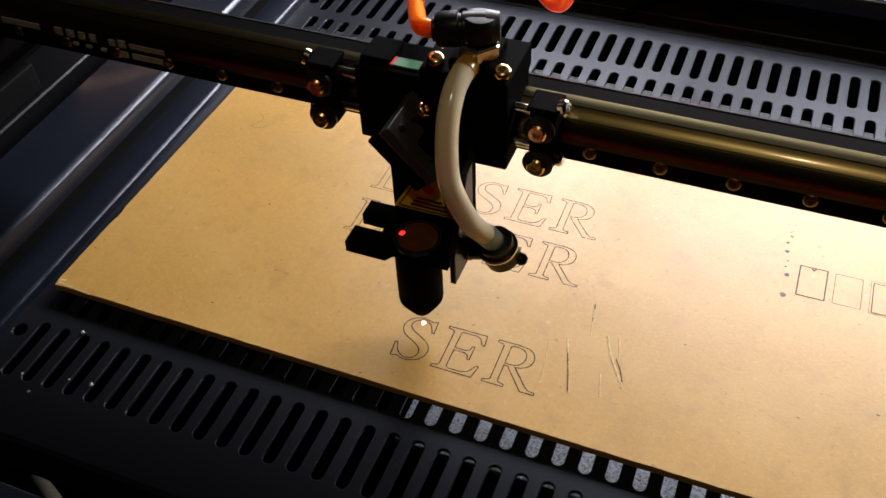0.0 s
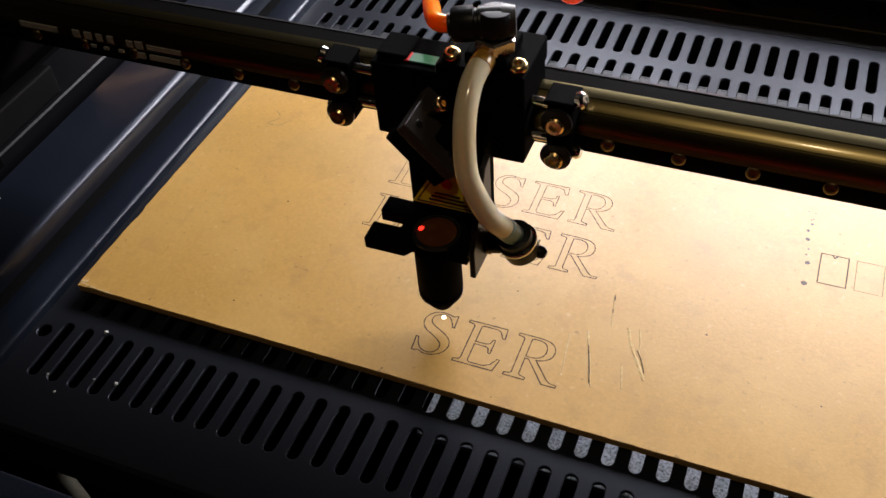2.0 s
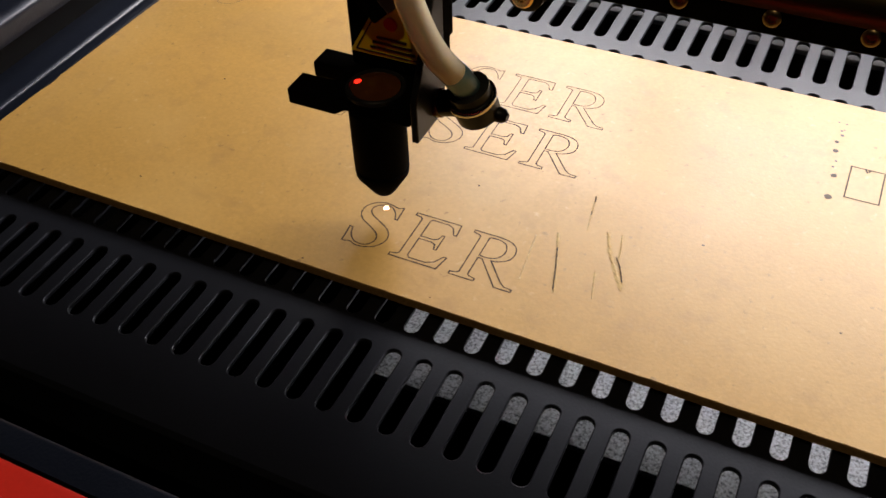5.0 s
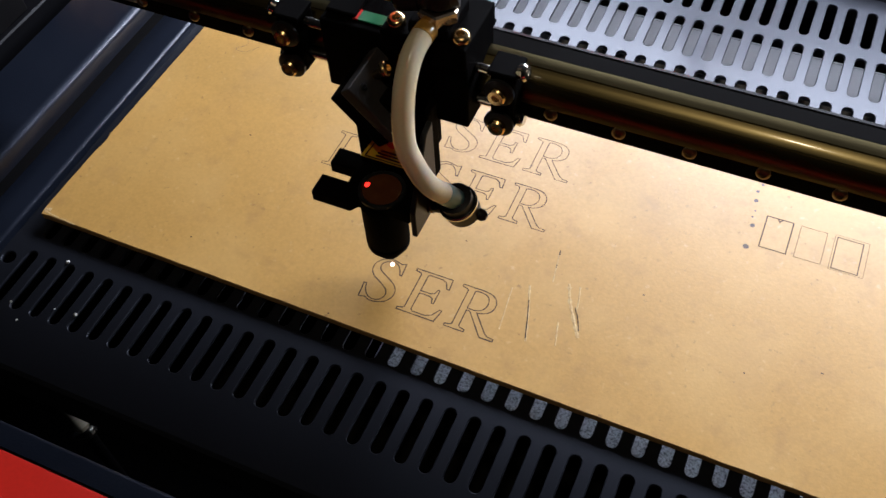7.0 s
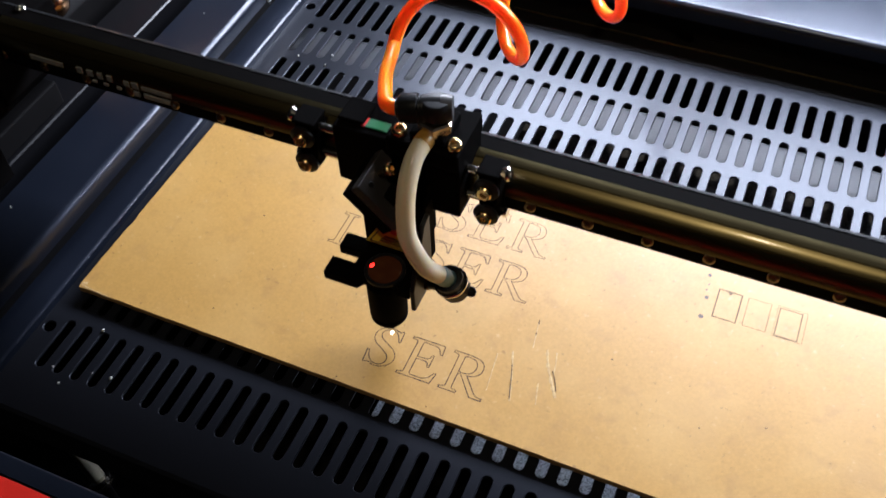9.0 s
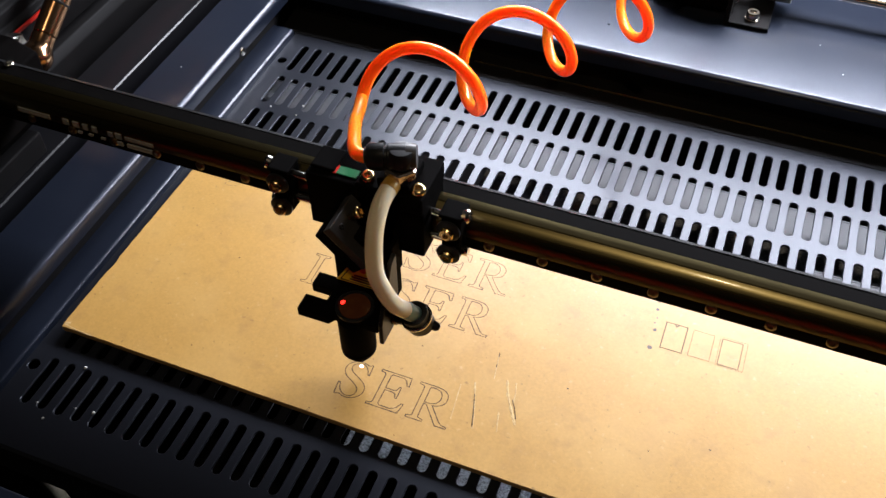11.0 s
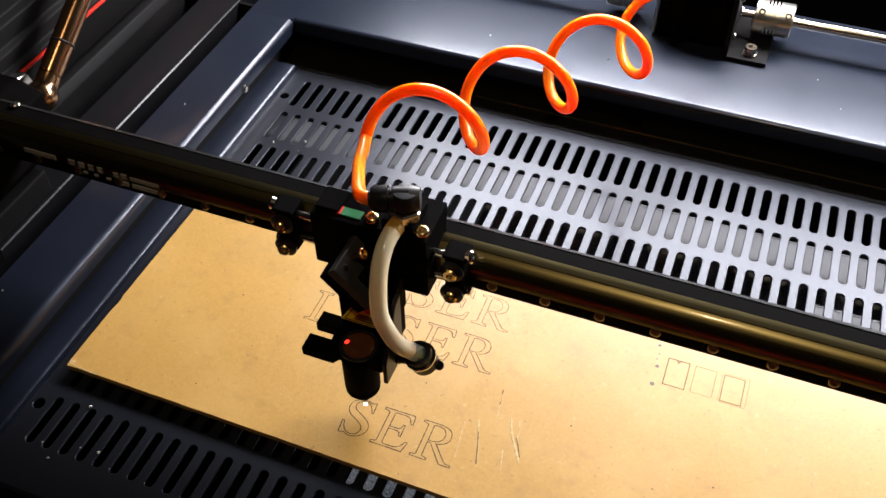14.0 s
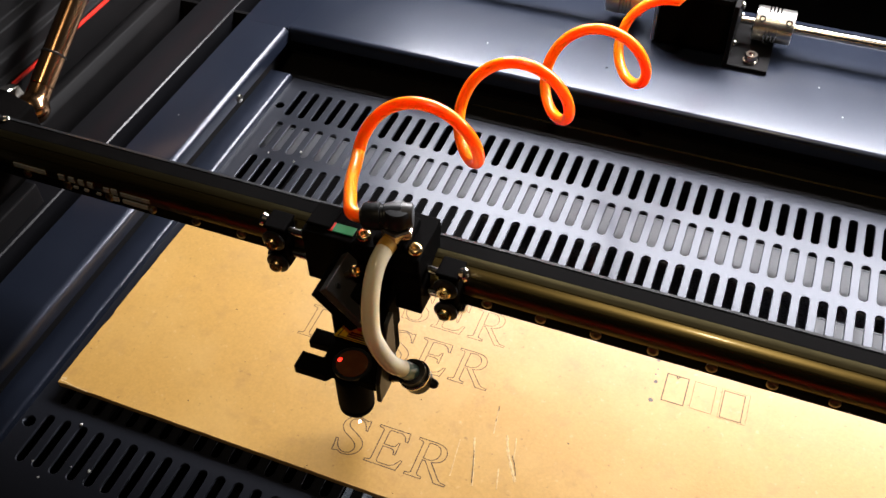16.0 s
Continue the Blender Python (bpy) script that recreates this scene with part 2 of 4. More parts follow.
def prism(outline, plane, d0, d1, bevel=0.0006, bm=None):
    """A flat outline pushed from d0 to d1 along the axis that the plane leaves out."""
    own = bmesh.new()
    put = {"xz": lambda a, b, d: (a, d, b), "xy": lambda a, b, d: (a, b, d), "yz": lambda a, b, d: (d, a, b)}[plane]
    lo = [own.verts.new(put(a, b, d0)) for a, b in outline]
    hi = [own.verts.new(put(a, b, d1)) for a, b in outline]
    own.faces.new(lo)
    own.faces.new(hi[::-1])
    for k in range(len(lo)):
        own.faces.new((lo[k], hi[k], hi[(k + 1) % len(lo)], lo[(k + 1) % len(lo)]))
    bmesh.ops.recalc_face_normals(own, faces=own.faces)
    if bevel:
        bmesh.ops.bevel(own, geom=own.edges[:], offset=bevel, segments=2, affect="EDGES", profile=0.5)
    return merged(bm, own)


def cap_screw(parent, at, axis, r=0.0028, h=0.0022, mat=None, name="screw", cross=False):
    """A pan-head screw with a recess in its head, standing on the surface at a point."""
    axis = Vector(axis).normalized()
    bm = lathe([(-0.001, r * 0.6), (0, r * 0.95), (h * 0.55, r), (h * 0.85, r * 0.86), (h, r * 0.6), (h, r * 0.42), (h * 0.45, r * 0.38)], at, axis, 16)
    s = part(name, bm, mat or BRASS, parent)
    return s


# ---- the machine's tub ----
PITCH, ROW, SLOT_L, SLOT_W, Y_FIRST = 0.010, 0.0358, 0.0281, 0.0049, 0.0010
ROWS, COLS = 9, 46
X_RIGHT = 0.475


def slot_cell(verts, faces, x0, x1, y0, y1, cx, ya, yb, r, zt, zb):
    """One field of the bed with a round-ended slot through it."""
    ring, out = [], []
    for base, yc, ye in ((0, yb, y1), (180, ya, y0)):
        s = 1 if base == 0 else -1
        for a in (0, 22, 45, 67, 90, 113, 135, 158, 180):
            c, d = math.cos(radians(a)), math.sin(radians(a))
            ring.append((cx + s * r * c, yc + s * r * d))
            xe = x1 if s > 0 else x0
            xo = x0 if s > 0 else x1
            if a == 0:
                out.append((xe, yc))
            elif a == 22:
                out.append((xe, (yc + ye) / 2))
            elif a == 158:
                out.append((xo, (yc + ye) / 2))
            elif a == 180:
                out.append((xo, yc))
            else:
                f = (a - 45) / 90
                out.append((xe + (xo - xe) * f, ye))
    n, k = len(ring), len(verts)
    for (ax, ay), (bx, by) in zip(ring, out):
        rr = 0.00035
        dx, dy = bx - ax, by - ay
        ln = math.hypot(dx, dy)
        verts += [(bx, by, zt), (ax + dx / ln * rr, ay + dy / ln * rr, zt), (ax, ay, zt - rr), (ax, ay, zb), (bx, by, zb)]
    for i in range(n):
        p, q = k + 5 * i, k + 5 * ((i + 1) % n)
        for j in range(4):
            faces.append((p + j, q + j, q + j + 1, p + j + 1))


def build_bed():
    verts, faces = [], []
    zt, zb = 0.0, -0.0015

    def plain(x0, x1, y0, y1):
        k = len(verts)
        verts.extend([(x0, y0, zt), (x1, y0, zt), (x1, y1, zt), (x0, y1, zt), (x0, y0, zb), (x1, y0, zb), (x1, y1, zb), (x0, y1, zb)])
        faces.extend([(k, k + 1, k + 2, k + 3), (k + 4, k + 7, k + 6, k + 5)])

    gap = ROW - SLOT_L
    ylo, yhi = Y_FIRST - gap / 2, Y_FIRST + (ROWS - 1) * ROW + SLOT_L + gap / 2
    xl, xr = -0.0026, -0.0026 + COLS * PITCH
    for j in range(ROWS):
        y0 = Y_FIRST + j * ROW
        for i in range(COLS):
            cx = i * PITCH + 0.0024
            slot_cell(verts, faces, cx - PITCH / 2, cx + PITCH / 2, y0 - gap / 2, y0 + SLOT_L + gap / 2, cx, y0 + SLOT_W / 2, y0 + SLOT_L - SLOT_W / 2, SLOT_W / 2, zt, zb)
    # screw holes in the left margin
    for yh in (0.0222, 0.2955):
        slot_cell(verts, faces, -0.0122, xl, yh - 0.005, yh + 0.005, -0.0068, yh, yh, 0.0031, zt, zb)
    plain(-0.0122, xl, ylo, 0.0172)
    plain(-0.0122, xl, 0.0272, 0.2905)
    plain(-0.0122, xl, 0.3005, yhi)
    plain(-0.0122, X_RIGHT, -0.022, ylo)
    plain(-0.0122, X_RIGHT, yhi, 0.3265)
    plain(xr, X_RIGHT, ylo, yhi)
    k = len(verts)
    verts += [(-0.0122, -0.022, zt), (X_RIGHT, -0.022, zt), (X_RIGHT, -0.0235, -0.0015), (-0.0122, -0.0235, -0.0015), (-0.0122, -0.0235, -0.025), (X_RIGHT, -0.0235, -0.025)]
    faces += [(k, k + 3, k + 2, k + 1), (k + 3, k + 4, k + 5, k + 2)]
    k = len(verts)
    verts += [(-0.0122, 0.3265, zt), (X_RIGHT, 0.3265, zt), (X_RIGHT, 0.3265, -0.02), (-0.0122, 0.3265, -0.02)]
    faces += [(k, k + 1, k + 2, k + 3)]
    me = bpy.data.meshes.new("slotted_bed")
    me.from_pydata(verts, [], faces)
    me.materials.append(BED)
    me.validate()
    bm = bmesh.new()
    bm.from_mesh(me)
    bmesh.ops.recalc_face_normals(bm, faces=bm.faces)
    bm.to_mesh(me)
    bm.free()
    bed = new("slotted_bed", me)
    tagged(bed, "grey coated steel work bed with rows of long slots", "work bed", kind="structure")


build_bed()


def build_tub():
    # tray and inner walls below the bed
    # tray's left and front edges stop where its shaded part would begin
    lone("tray", box(0.1300, 0.4995, 0.0835, 0.3485, -0.102, -0.098, 0.0005), GALV, "speckled galvanised steel tray under the slotted bed, cut to its lit part", "tray", "structure")
    lone("wall_front", box(-0.16, 0.60, -0.058, -0.0545, -0.33, 0.0235, 0.0004), DARK, "dark steel front wall of the tub", "wall", "structure")
    lone("wall_back", box(-0.16, 0.60, 0.349, 0.352, -0.0980, 0.0285, 0.0004), DARK, "dark steel back wall of the tub", "wall", "structure")
    lone("wall_left", box(-0.031, -0.028, -0.0540, 0.3485, -0.0980, 0.0285, 0.0004), DARK, "dark steel left wall of the tub", "wall", "structure")
    lone("wall_right", box(0.50, 0.503, -0.0540, 0.3485, -0.0980, 0.0285, 0.0004), DARK, "dark steel right wall of the tub", "wall", "structure")
    # folded rim on the left with a rounded lip
    def rim(name, outline, plane, d0, d1, mat, label):
        lone(name, prism(outline, plane, d0, d1, 0), mat, label, "trim", "structure")

    lip = [(-0.0240 + 0.004 * math.sin(radians(a)), 0.0260 + 0.004 * math.cos(radians(a))) for a in range(0, 91, 15)]
    rim("rim_left", [(-0.0550, 0.0300)] + lip + [(-0.0205, 0.0190), (-0.0222, 0.0190), (-0.0222, 0.0275), (-0.0550, 0.0280)], "xz", -0.0530, 0.3420, STEEL, "blue-grey powder-coated steel rim with a rounded lip")
    led = [(-0.0140 + 0.0022 * math.sin(radians(a)), 0.0028 + 0.0022 * math.cos(radians(a))) for a in range(0, 91, 18)]
    rim("ledge_left", [(-0.0280, 0.0050)] + led + [(-0.0124, -0.0100), (-0.0134, -0.0100), (-0.0134, 0.0035), (-0.0280, 0.0035)], "xz", -0.0215, 0.3240, STEEL, "blue-grey folded steel ledge beside the bed")
    back = [(0.3462 - 0.004 * math.sin(radians(a)), 0.0260 + 0.004 * math.cos(radians(a))) for a in range(0, 91, 15)]
    rim("rim_back", [(0.4700, 0.0300)] + back + [(0.3427, 0.0190), (0.3444, 0.0190), (0.3444, 0.0275), (0.4700, 0.0280)], "yz", -0.0200, 0.60, STEEL, "blue-grey powder-coated steel shelf behind the bed")
    lone("rim_corner", box(-0.0550, -0.0201, 0.3421, 0.4700, 0.0280, 0.0300, 0), STEEL, "blue-grey steel corner of the rim", "trim", "structure", smooth=False)
    lone("rim_screw", lathe([(-0.001, 0.0020), (0, 0.0030), (0.0012, 0.0028), (0.0018, 0.0016)], (-0.0206, 0.2705, 0.0205), (1, 0, 0), 14), CHROME, "small bright screw head on the inner face of the rim", "screw")
    # thin gold rod added as the highlight line on the back lip
    lone("bead_back", rod((0.12, 0.3372, 0.0034), (0.499, 0.3372, 0.0034), 0.0006, 8), RAIL, "thin bright rod in place of the highlight along the back wall", "trim", "structure")
    rim("lip_back", [(0.3270, 0.0000), (0.3400, 0.0035), (0.3480, 0.0040), (0.3480, 0.0020), (0.3270, -0.0040)], "yz", -0.0275, 0.4995, DARK, "dark folded strip between bed and back wall")
    fr = [(-0.0500 + 0.0015 * math.sin(radians(a)), 0.0245 + 0.0015 * math.cos(radians(a))) for a in range(0, 91, 30)]
    rim("rim_front", [(-0.0568, 0.0260)] + fr + [(-0.0485, 0.0120), (-0.0497, 0.0120), (-0.0500, 0.0240), (-0.0568, 0.0240)], "yz", -0.0995, 0.60, STEEL, "dark grey steel front rim of the tub")
    lone("front_panel", prism([(-0.0572, 0.0262), (-0.0572, 0.0200), (-0.0580, -0.30), (-0.140, -0.30), (-0.135, 0.0180), (-0.128, 0.0262)], "yz", -0.10, 0.60, 0.002), RED, "bright red painted front panel of the machine", "panel", "structure")
    # left of the rim: channel with two guide strips, then the cabinet's side
    lone("channel_left", box(-0.1120, -0.0555, -0.0530, 0.4690, 0.0060, 0.0085, 0.0003), DARK, "dark channel beside the left rim", "channel", "structure")
    lone("side_panel", prism([(-0.0970, 0.0086), (-0.0970, 0.0292), (-0.0962, 0.0300), (-0.0690, 0.0300), (-0.0682, 0.0292), (-0.0682, 0.0086), (-0.0695, 0.0086), (-0.0695, 0.0285), (-0.0957, 0.0285), (-0.0957, 0.0086)], "xz", -0.0530, 0.4690, 0), SIDE, "dark grey folded steel panel between two gaps", "panel", "structure")
    lone("cabinet_side", prism([(-0.1125, 0.006), (-0.1125, 0.034), (-0.116, 0.040), (-0.150, 0.044), (-0.150, 0.006)], "xz", -0.0530, 0.4690, 0.001), DARK, "dark side of the cabinet", "panel", "structure")
    lone("cabinet_floor", box(-0.4, 0.9, -0.35, 0.9, -0.34, -0.33, 0), DARK, "dark floor below the machine", "floor", "structure")


build_tub()


def support_bar(x0, y0, y1, z, mat, label):
    t = thing("support_bar", (x0, y0, z - 0.018), label, "support bar", "bars under the bed")
    part("top_flange", box(x0, 0.4990, y0, y1 - 0.0016, z - 0.0015, z, 0.0003), mat, t, smooth=False)
    part("web", box(x0, 0.4990, y1 - 0.0015, y1, z - 0.018, z, 0.0003), mat, t, smooth=False)


support_bar(-0.0270, 0.2700, 0.2970, -0.020, GREYBAR, "grey painted steel angle bar under the slotted bed")
support_bar(0.3600, 0.2270, 0.2500, -0.020, GREYBAR, "short grey painted steel angle bar under the slotted bed")


# ---- fibreboard and what is burnt into it ----
BX0, BX1, BY0, BY1, BT, BB = -0.0038, 0.452, 0.0430, 0.1965, 0.0063, 0.0027


def build_board():
    t = thing("fibreboard_sheet", (BX0, BY0, BB), "tan fibreboard sheet with burnt outline lettering lying on the bed", "board")
    # slightly uneven outline, chipped at the front corner
    random.seed(4)
    pts = []
    for k in range(120):
        pts.append((BX0 + (BX1 - BX0) * k / 120, BY0 + 0.0018 * (1 - k / 120) + random.uniform(-0.00008, 0.00008)))
    for k in range(40):
        pts.append((BX1, BY0 + (BY1 - BY0) * k / 40))
    for k in range(60):
        pts.append((BX1 + (BX0 + 0.0022 - BX1) * k / 60, BY1 + random.uniform(-0.00008, 0.00008)))
    for k in range(41):
        x = BX0 + 0.0022 - 0.0022 * k / 41
        pts.append((x + random.uniform(-0.0001, 0.0001) + (0.0006 if k in (28, 29) else 0), BY1 + (BY0 + 0.0018 - BY1) * k / 41))
    pts[0] = (BX0 + 0.0005, BY0 + 0.0015)
    bm = bmesh.new()
    top = [bm.verts.new((x, y, BT)) for x, y in pts]
    n = len(pts)
    cy = (BY0 + BY1) / 2
    low, bot = [], []
    for x, y in pts:
        low.append(bm.verts.new((x, y - 0.0002 if y < cy else y + 0.0002, BT - 0.0006)))
        bot.append(bm.verts.new((x, y, BB)))
    bm.faces.new(top)
    bm.faces.new(bot[::-1])
    for k in range(n):
        a, b = k, (k + 1) % n
        bm.faces.new((top[a], low[a], low[b], top[b])).material_index = 1
        bm.faces.new((low[a], bot[a], bot[b], low[b])).material_index = 1
    part("sheet", bm, (MDF, MDF_EDGE), t, smooth=False)
    return t


board = build_board()


def ribbon(points, width, closed=True, z=BT + 0.00006, bm=None, vary=0.0):
    """A burnt groove line: a thin flat band with low sides along a line of points."""
    own = bm or bmesh.new()
    p = [Vector((x, y, 0)) for x, y in points]
    n = len(p)
    left, right = [], []
    for i in range(n):
        a = p[i - 1] if closed or i else p[i]
        b = p[(i + 1) % n] if closed or i < n - 1 else p[i]
        d1, d2 = (p[i] - a), (b - p[i])
        d1 = d1.normalized() if d1.length > 1e-9 else d2.normalized()
        d2 = d2.normalized() if d2.length > 1e-9 else d1
        d = (d1 + d2)
        d = d.normalized() if d.length > 1e-6 else d2
        w = Vector((-d.y, d.x, 0)) * width / 2 / max(0.55, abs(d.dot(d2))) * (1 + random.uniform(-vary, vary))
        left.append(own.verts.new((p[i] + w).to_tuple()[:2] + (z,)))
        right.append(own.verts.new((p[i] - w).to_tuple()[:2] + (z,)))
    for i in range(n if closed else n - 1):
        j = (i + 1) % n
        own.faces.new((left[i], right[i], right[j], left[j]))
    return own


def curve2(points, n=6):
    return [(v.x, v.y) for v in spline([(x, y, 0) for x, y in points], n)]


# outline letters in units of the cap height
def letter_l():
    return [[(0, 0), (0, .05), (.11, .07), (.13, .10), (.13, .90), (.11, .93), (0, .95), (0, 1), (.40, 1), (.40, .95), (.29, .93), (.27, .90), (.27, .09), (.30, .06),
             (.52, .06), (.62, .10), (.70, .27), (.75, .27), (.71, 0)]]


def letter_a():
    return [[(0, 0), (0, .05), (.09, .08), (.15, .17), (.47, 1.01), (.53, 1.01), (.86, .13), (.90, .07), (.99, .05), (.99, 0), (.58, 0), (.58, .05), (.68, .06), (.70, .10), (.62, .33), (.29, .33),
             (.21, .12), (.24, .06), (.34, .05), (.34, 0)], [(.31, .39), (.60, .39), (.46, .78)]]


def letter_s():
    a = curve2([(.60, .72), (.54, .85), (.44, .95), (.32, .96), (.20, .90), (.16, .80), (.22, .69), (.40, .59), (.58, .48), (.67, .36), (.68, .22), (.60, .08), (.46, .0), (.30, -.02), (.18, .02), (.10, .0)])
    b = curve2([(.05, 0), (.04, .16), (.02, .32)], 2)
    c = curve2([(.07, .32), (.13, .16), (.24, .05), (.37, .03), (.48, .08), (.53, .20), (.48, .32), (.32, .43), (.14, .53), (.04, .66), (.04, .82), (.14, .95), (.28, 1.01), (.42, 1.0), (.54, .97)])
    d = [(.62, 1.01), (.64, .72)]
    return [a + b + c + d]


def letter_e():
    return [[(0, 0), (0, .05), (.10, .07), (.13, .10), (.13, .90), (.10, .93), (0, .95), (0, 1), (.76, 1), (.78, .76), (.73, .76), (.66, .90), (.57, .94), (.30, .94), (.27, .91), (.27, .55),
             (.48, .55), (.55, .58), (.58, .68), (.62, .68), (.62, .36), (.58, .36), (.55, .46), (.48, .49), (.27, .49), (.27, .10), (.31, .06), (.58, .06), (.70, .12), (.79, .27), (.84, .27), (.78, 0)]]


def letter_r():
    bowl = curve2([(.42, 1), (.60, .97), (.72, .88), (.76, .74), (.72, .60), (.60, .51), (.48, .48)], 4)
    inner = curve2([(.27, .52), (.42, .52), (.55, .58), (.61, .73), (.56, .88), (.44, .94), (.31, .94), (.27, .92)], 4)
    return [[(0, 0), (0, .05), (.10, .07), (.13, .10), (.13, .90), (.10, .93), (0, .95), (0, 1)] + bowl + [(.78, .12), (.86, .06), (.98, .05), (.98, 0), (.72, 0), (.34, .47), (.27, .47), (.27, .10), (.30, .07),
             (.40, .05), (.40, 0)], inner]


LETTERS = {"L": letter_l(), "A": letter_a(), "S": letter_s(), "E": letter_e(), "R": letter_r()}
STARTS = {"L": 0.0992, "A": 0.1196, "S": 0.1466, "E": 0.1648, "R": 0.1858}
CAP = 0.0212


def burn_word(word, y0, width):
    for ch in word:
        bm = bmesh.new()
        for ring in LETTERS[ch]:
            line = []
            pts = [(STARTS[ch] + x * CAP, y0 + y * CAP) for x, y in ring]
            for (ax, ay), (bx, by) in zip(pts, pts[1:] + pts[:1]):
                k = max(1, int(math.hypot(bx - ax, by - ay) / 0.0012))
                line += [(ax + (bx - ax) * i / k, ay + (by - ay) * i / k) for i in range(k)]
            ribbon(line, width, True, bm=bm, vary=0.25)
        part("letter", bm, CHAR, board, "burnt outline of the letter " + ch, smooth=False)


burn_word("LASER", 0.1464, 0.00034)
burn_word("LASER", 0.1171, 0.00042)
burn_word("SER", 0.0586, 0.00048)


def burn_marks():
    # three test rectangles and a dotted column beside them
    for name, x0, x1, y0, y1, w in (("burnt_rectangle", 0.2916, 0.3026, 0.1432, 0.1604, 0.0005), ("burnt_rectangle", 0.3058, 0.3166, 0.1432, 0.1602, 0.00022), ("burnt_rectangle", 0.3208, 0.3312, 0.1432, 0.1598, 0.0004)):
        bm = ribbon([(x0, y0), (x1, y0), (x1, y1), (x0, y1)], w)
        part(name, bm, CHAR, board, "burnt outline of an upright rectangle", smooth=False)
    part("burnt_rectangle", ribbon([(0.3198, 0.1424), (0.3335, 0.1424), (0.3335, 0.1610), (0.3198, 0.1610)], 0.00016), CHAR, board, "faint burnt outline of a rectangle", smooth=False)
    part("burnt_notch", ribbon([(0.2962, 0.1602), (0.2970, 0.1588), (0.2980, 0.1602)], 0.0005, False), CHAR, board, smooth=False)
    random.seed(9)
    for x, y, r in ((0.2868, 0.1412, 0.0013), (0.2868, 0.1530, 0.0011), (0.2858, 0.1576, 0.0005), (0.2862, 0.1612, 0.0005), (0.2852, 0.1668, 0.0010), (0.2848, 0.1722, 0.0008), (0.2860, 0.1766, 0.0007),
                    (0.2854, 0.1792, 0.0005), (0.2862, 0.1800, 0.0004), (0.2838, 0.1840, 0.0004), (0.2866, 0.1838, 0.0004)):
        bm = bmesh.new()
        bm.faces.new([bm.verts.new((x + r * random.uniform(0.85, 1.1) * math.cos(a * math.pi / 7), y + r * random.uniform(0.85, 1.1) * math.sin(a * math.pi / 7), BT + 0.00008)) for a in range(14)])
        part("scorch_dot", bm, SOOT, board, "round grey scorch mark", smooth=False)


burn_marks()


def scratch(points, w, mat, label, lift=0.0):
    """A torn line in the surface: broken flakes along a line, with raised edges."""
    bm = bmesh.new()
    line = spline([(x, y, 0) for x, y in points], 10)
    last = None
    for p, q in zip(line, line[1:] + [line[-1] * 2 - line[-2]]):
        d = (q - p).normalized()
        s = Vector((-d.y, d.x, 0))
        a = w * random.choice((0.5, 0.7, 0.9, 1.0, 1.2))
        up = Vector((0, 0, BT + 0.00005 + lift))
        ring = [bm.verts.new(p - s * a + up), bm.verts.new(p + s * random.uniform(-0.5, 0.5) * a + up + Vector((0, 0, random.uniform(0.00005, 0.0002)))), bm.verts.new(p + s * a + up)]
        if last:
            bm.faces.new((last[0], last[1], ring[1], ring[0]))
            bm.faces.new((last[1], last[2], ring[2], ring[1]))
        last = ring
    part("scratch", bm, mat, board, label, smooth=False)


random.seed(12)
scratch([(0.2109, 0.0893), (0.2141, 0.0794), (0.2186, 0.0638)], 0.00055, RAW, "deep torn scratch with pale fibres")
scratch([(0.2131, 0.0824), (0.2154, 0.0748), (0.2181, 0.0649)], 0.00022, CHAR, "dark bottom of a torn scratch", 0.00025)
scratch([(0.2255, 0.0960), (0.2292, 0.0867), (0.2371, 0.0729)], 0.00085, RAW, "deep torn scratch with pale fibres")
scratch([(0.2315, 0.0858), (0.2340, 0.0817), (0.2364, 0.0759)], 0.00022, CHAR, "dark bottom of a torn scratch", 0.00025)
scratch([(0.2302, 0.0960), (0.2318, 0.0893), (0.2324, 0.0841)], 0.0004, RAW, "thin torn scratch")
scratch([(0.2165, 0.1099), (0.2174, 0.1044), (0.2190, 0.0943)], 0.0003, RAW, "short faint scratch")
scratch([(0.2165, 0.1106), (0.2171, 0.1079)], 0.00025, CHAR, "dark short scratch", 0.00025)
scratch([(0.2176, 0.1030), (0.2179, 0.1013)], 0.00025, CHAR, "dark short scratch", 0.00025)
scratch([(0.2275, 0.0770), (0.2288, 0.0715), (0.2301, 0.0661)], 0.0004, RAW, "thin torn scratch")
scratch([(0.2047, 0.0856), (0.2057, 0.0763), (0.2070, 0.0651)], 0.0003, RAW, "thin torn scratch")
scratch([(-0.0026, 0.0462), (0.0040, 0.0453), (0.0100, 0.0449), (0.0150, 0.0447)], 0.0004, RAW, "chipped pale corner of the board")
scratch([(-0.0030, 0.0468), (-0.0016, 0.0475), (-0.0002, 0.0478)], 0.0009, RAW, "chipped pale corner of the board")
# old faint pencil line near the back corner
part("faint_line", ribbon(curve2([(0.0215, 0.1800), (0.0262, 0.1745), (0.0225, 0.1690), (0.0285, 0.1690), (0.0330, 0.1745)], 6), 0.00022, False), SOOT, board, "faint grey pencil line", smooth=False)
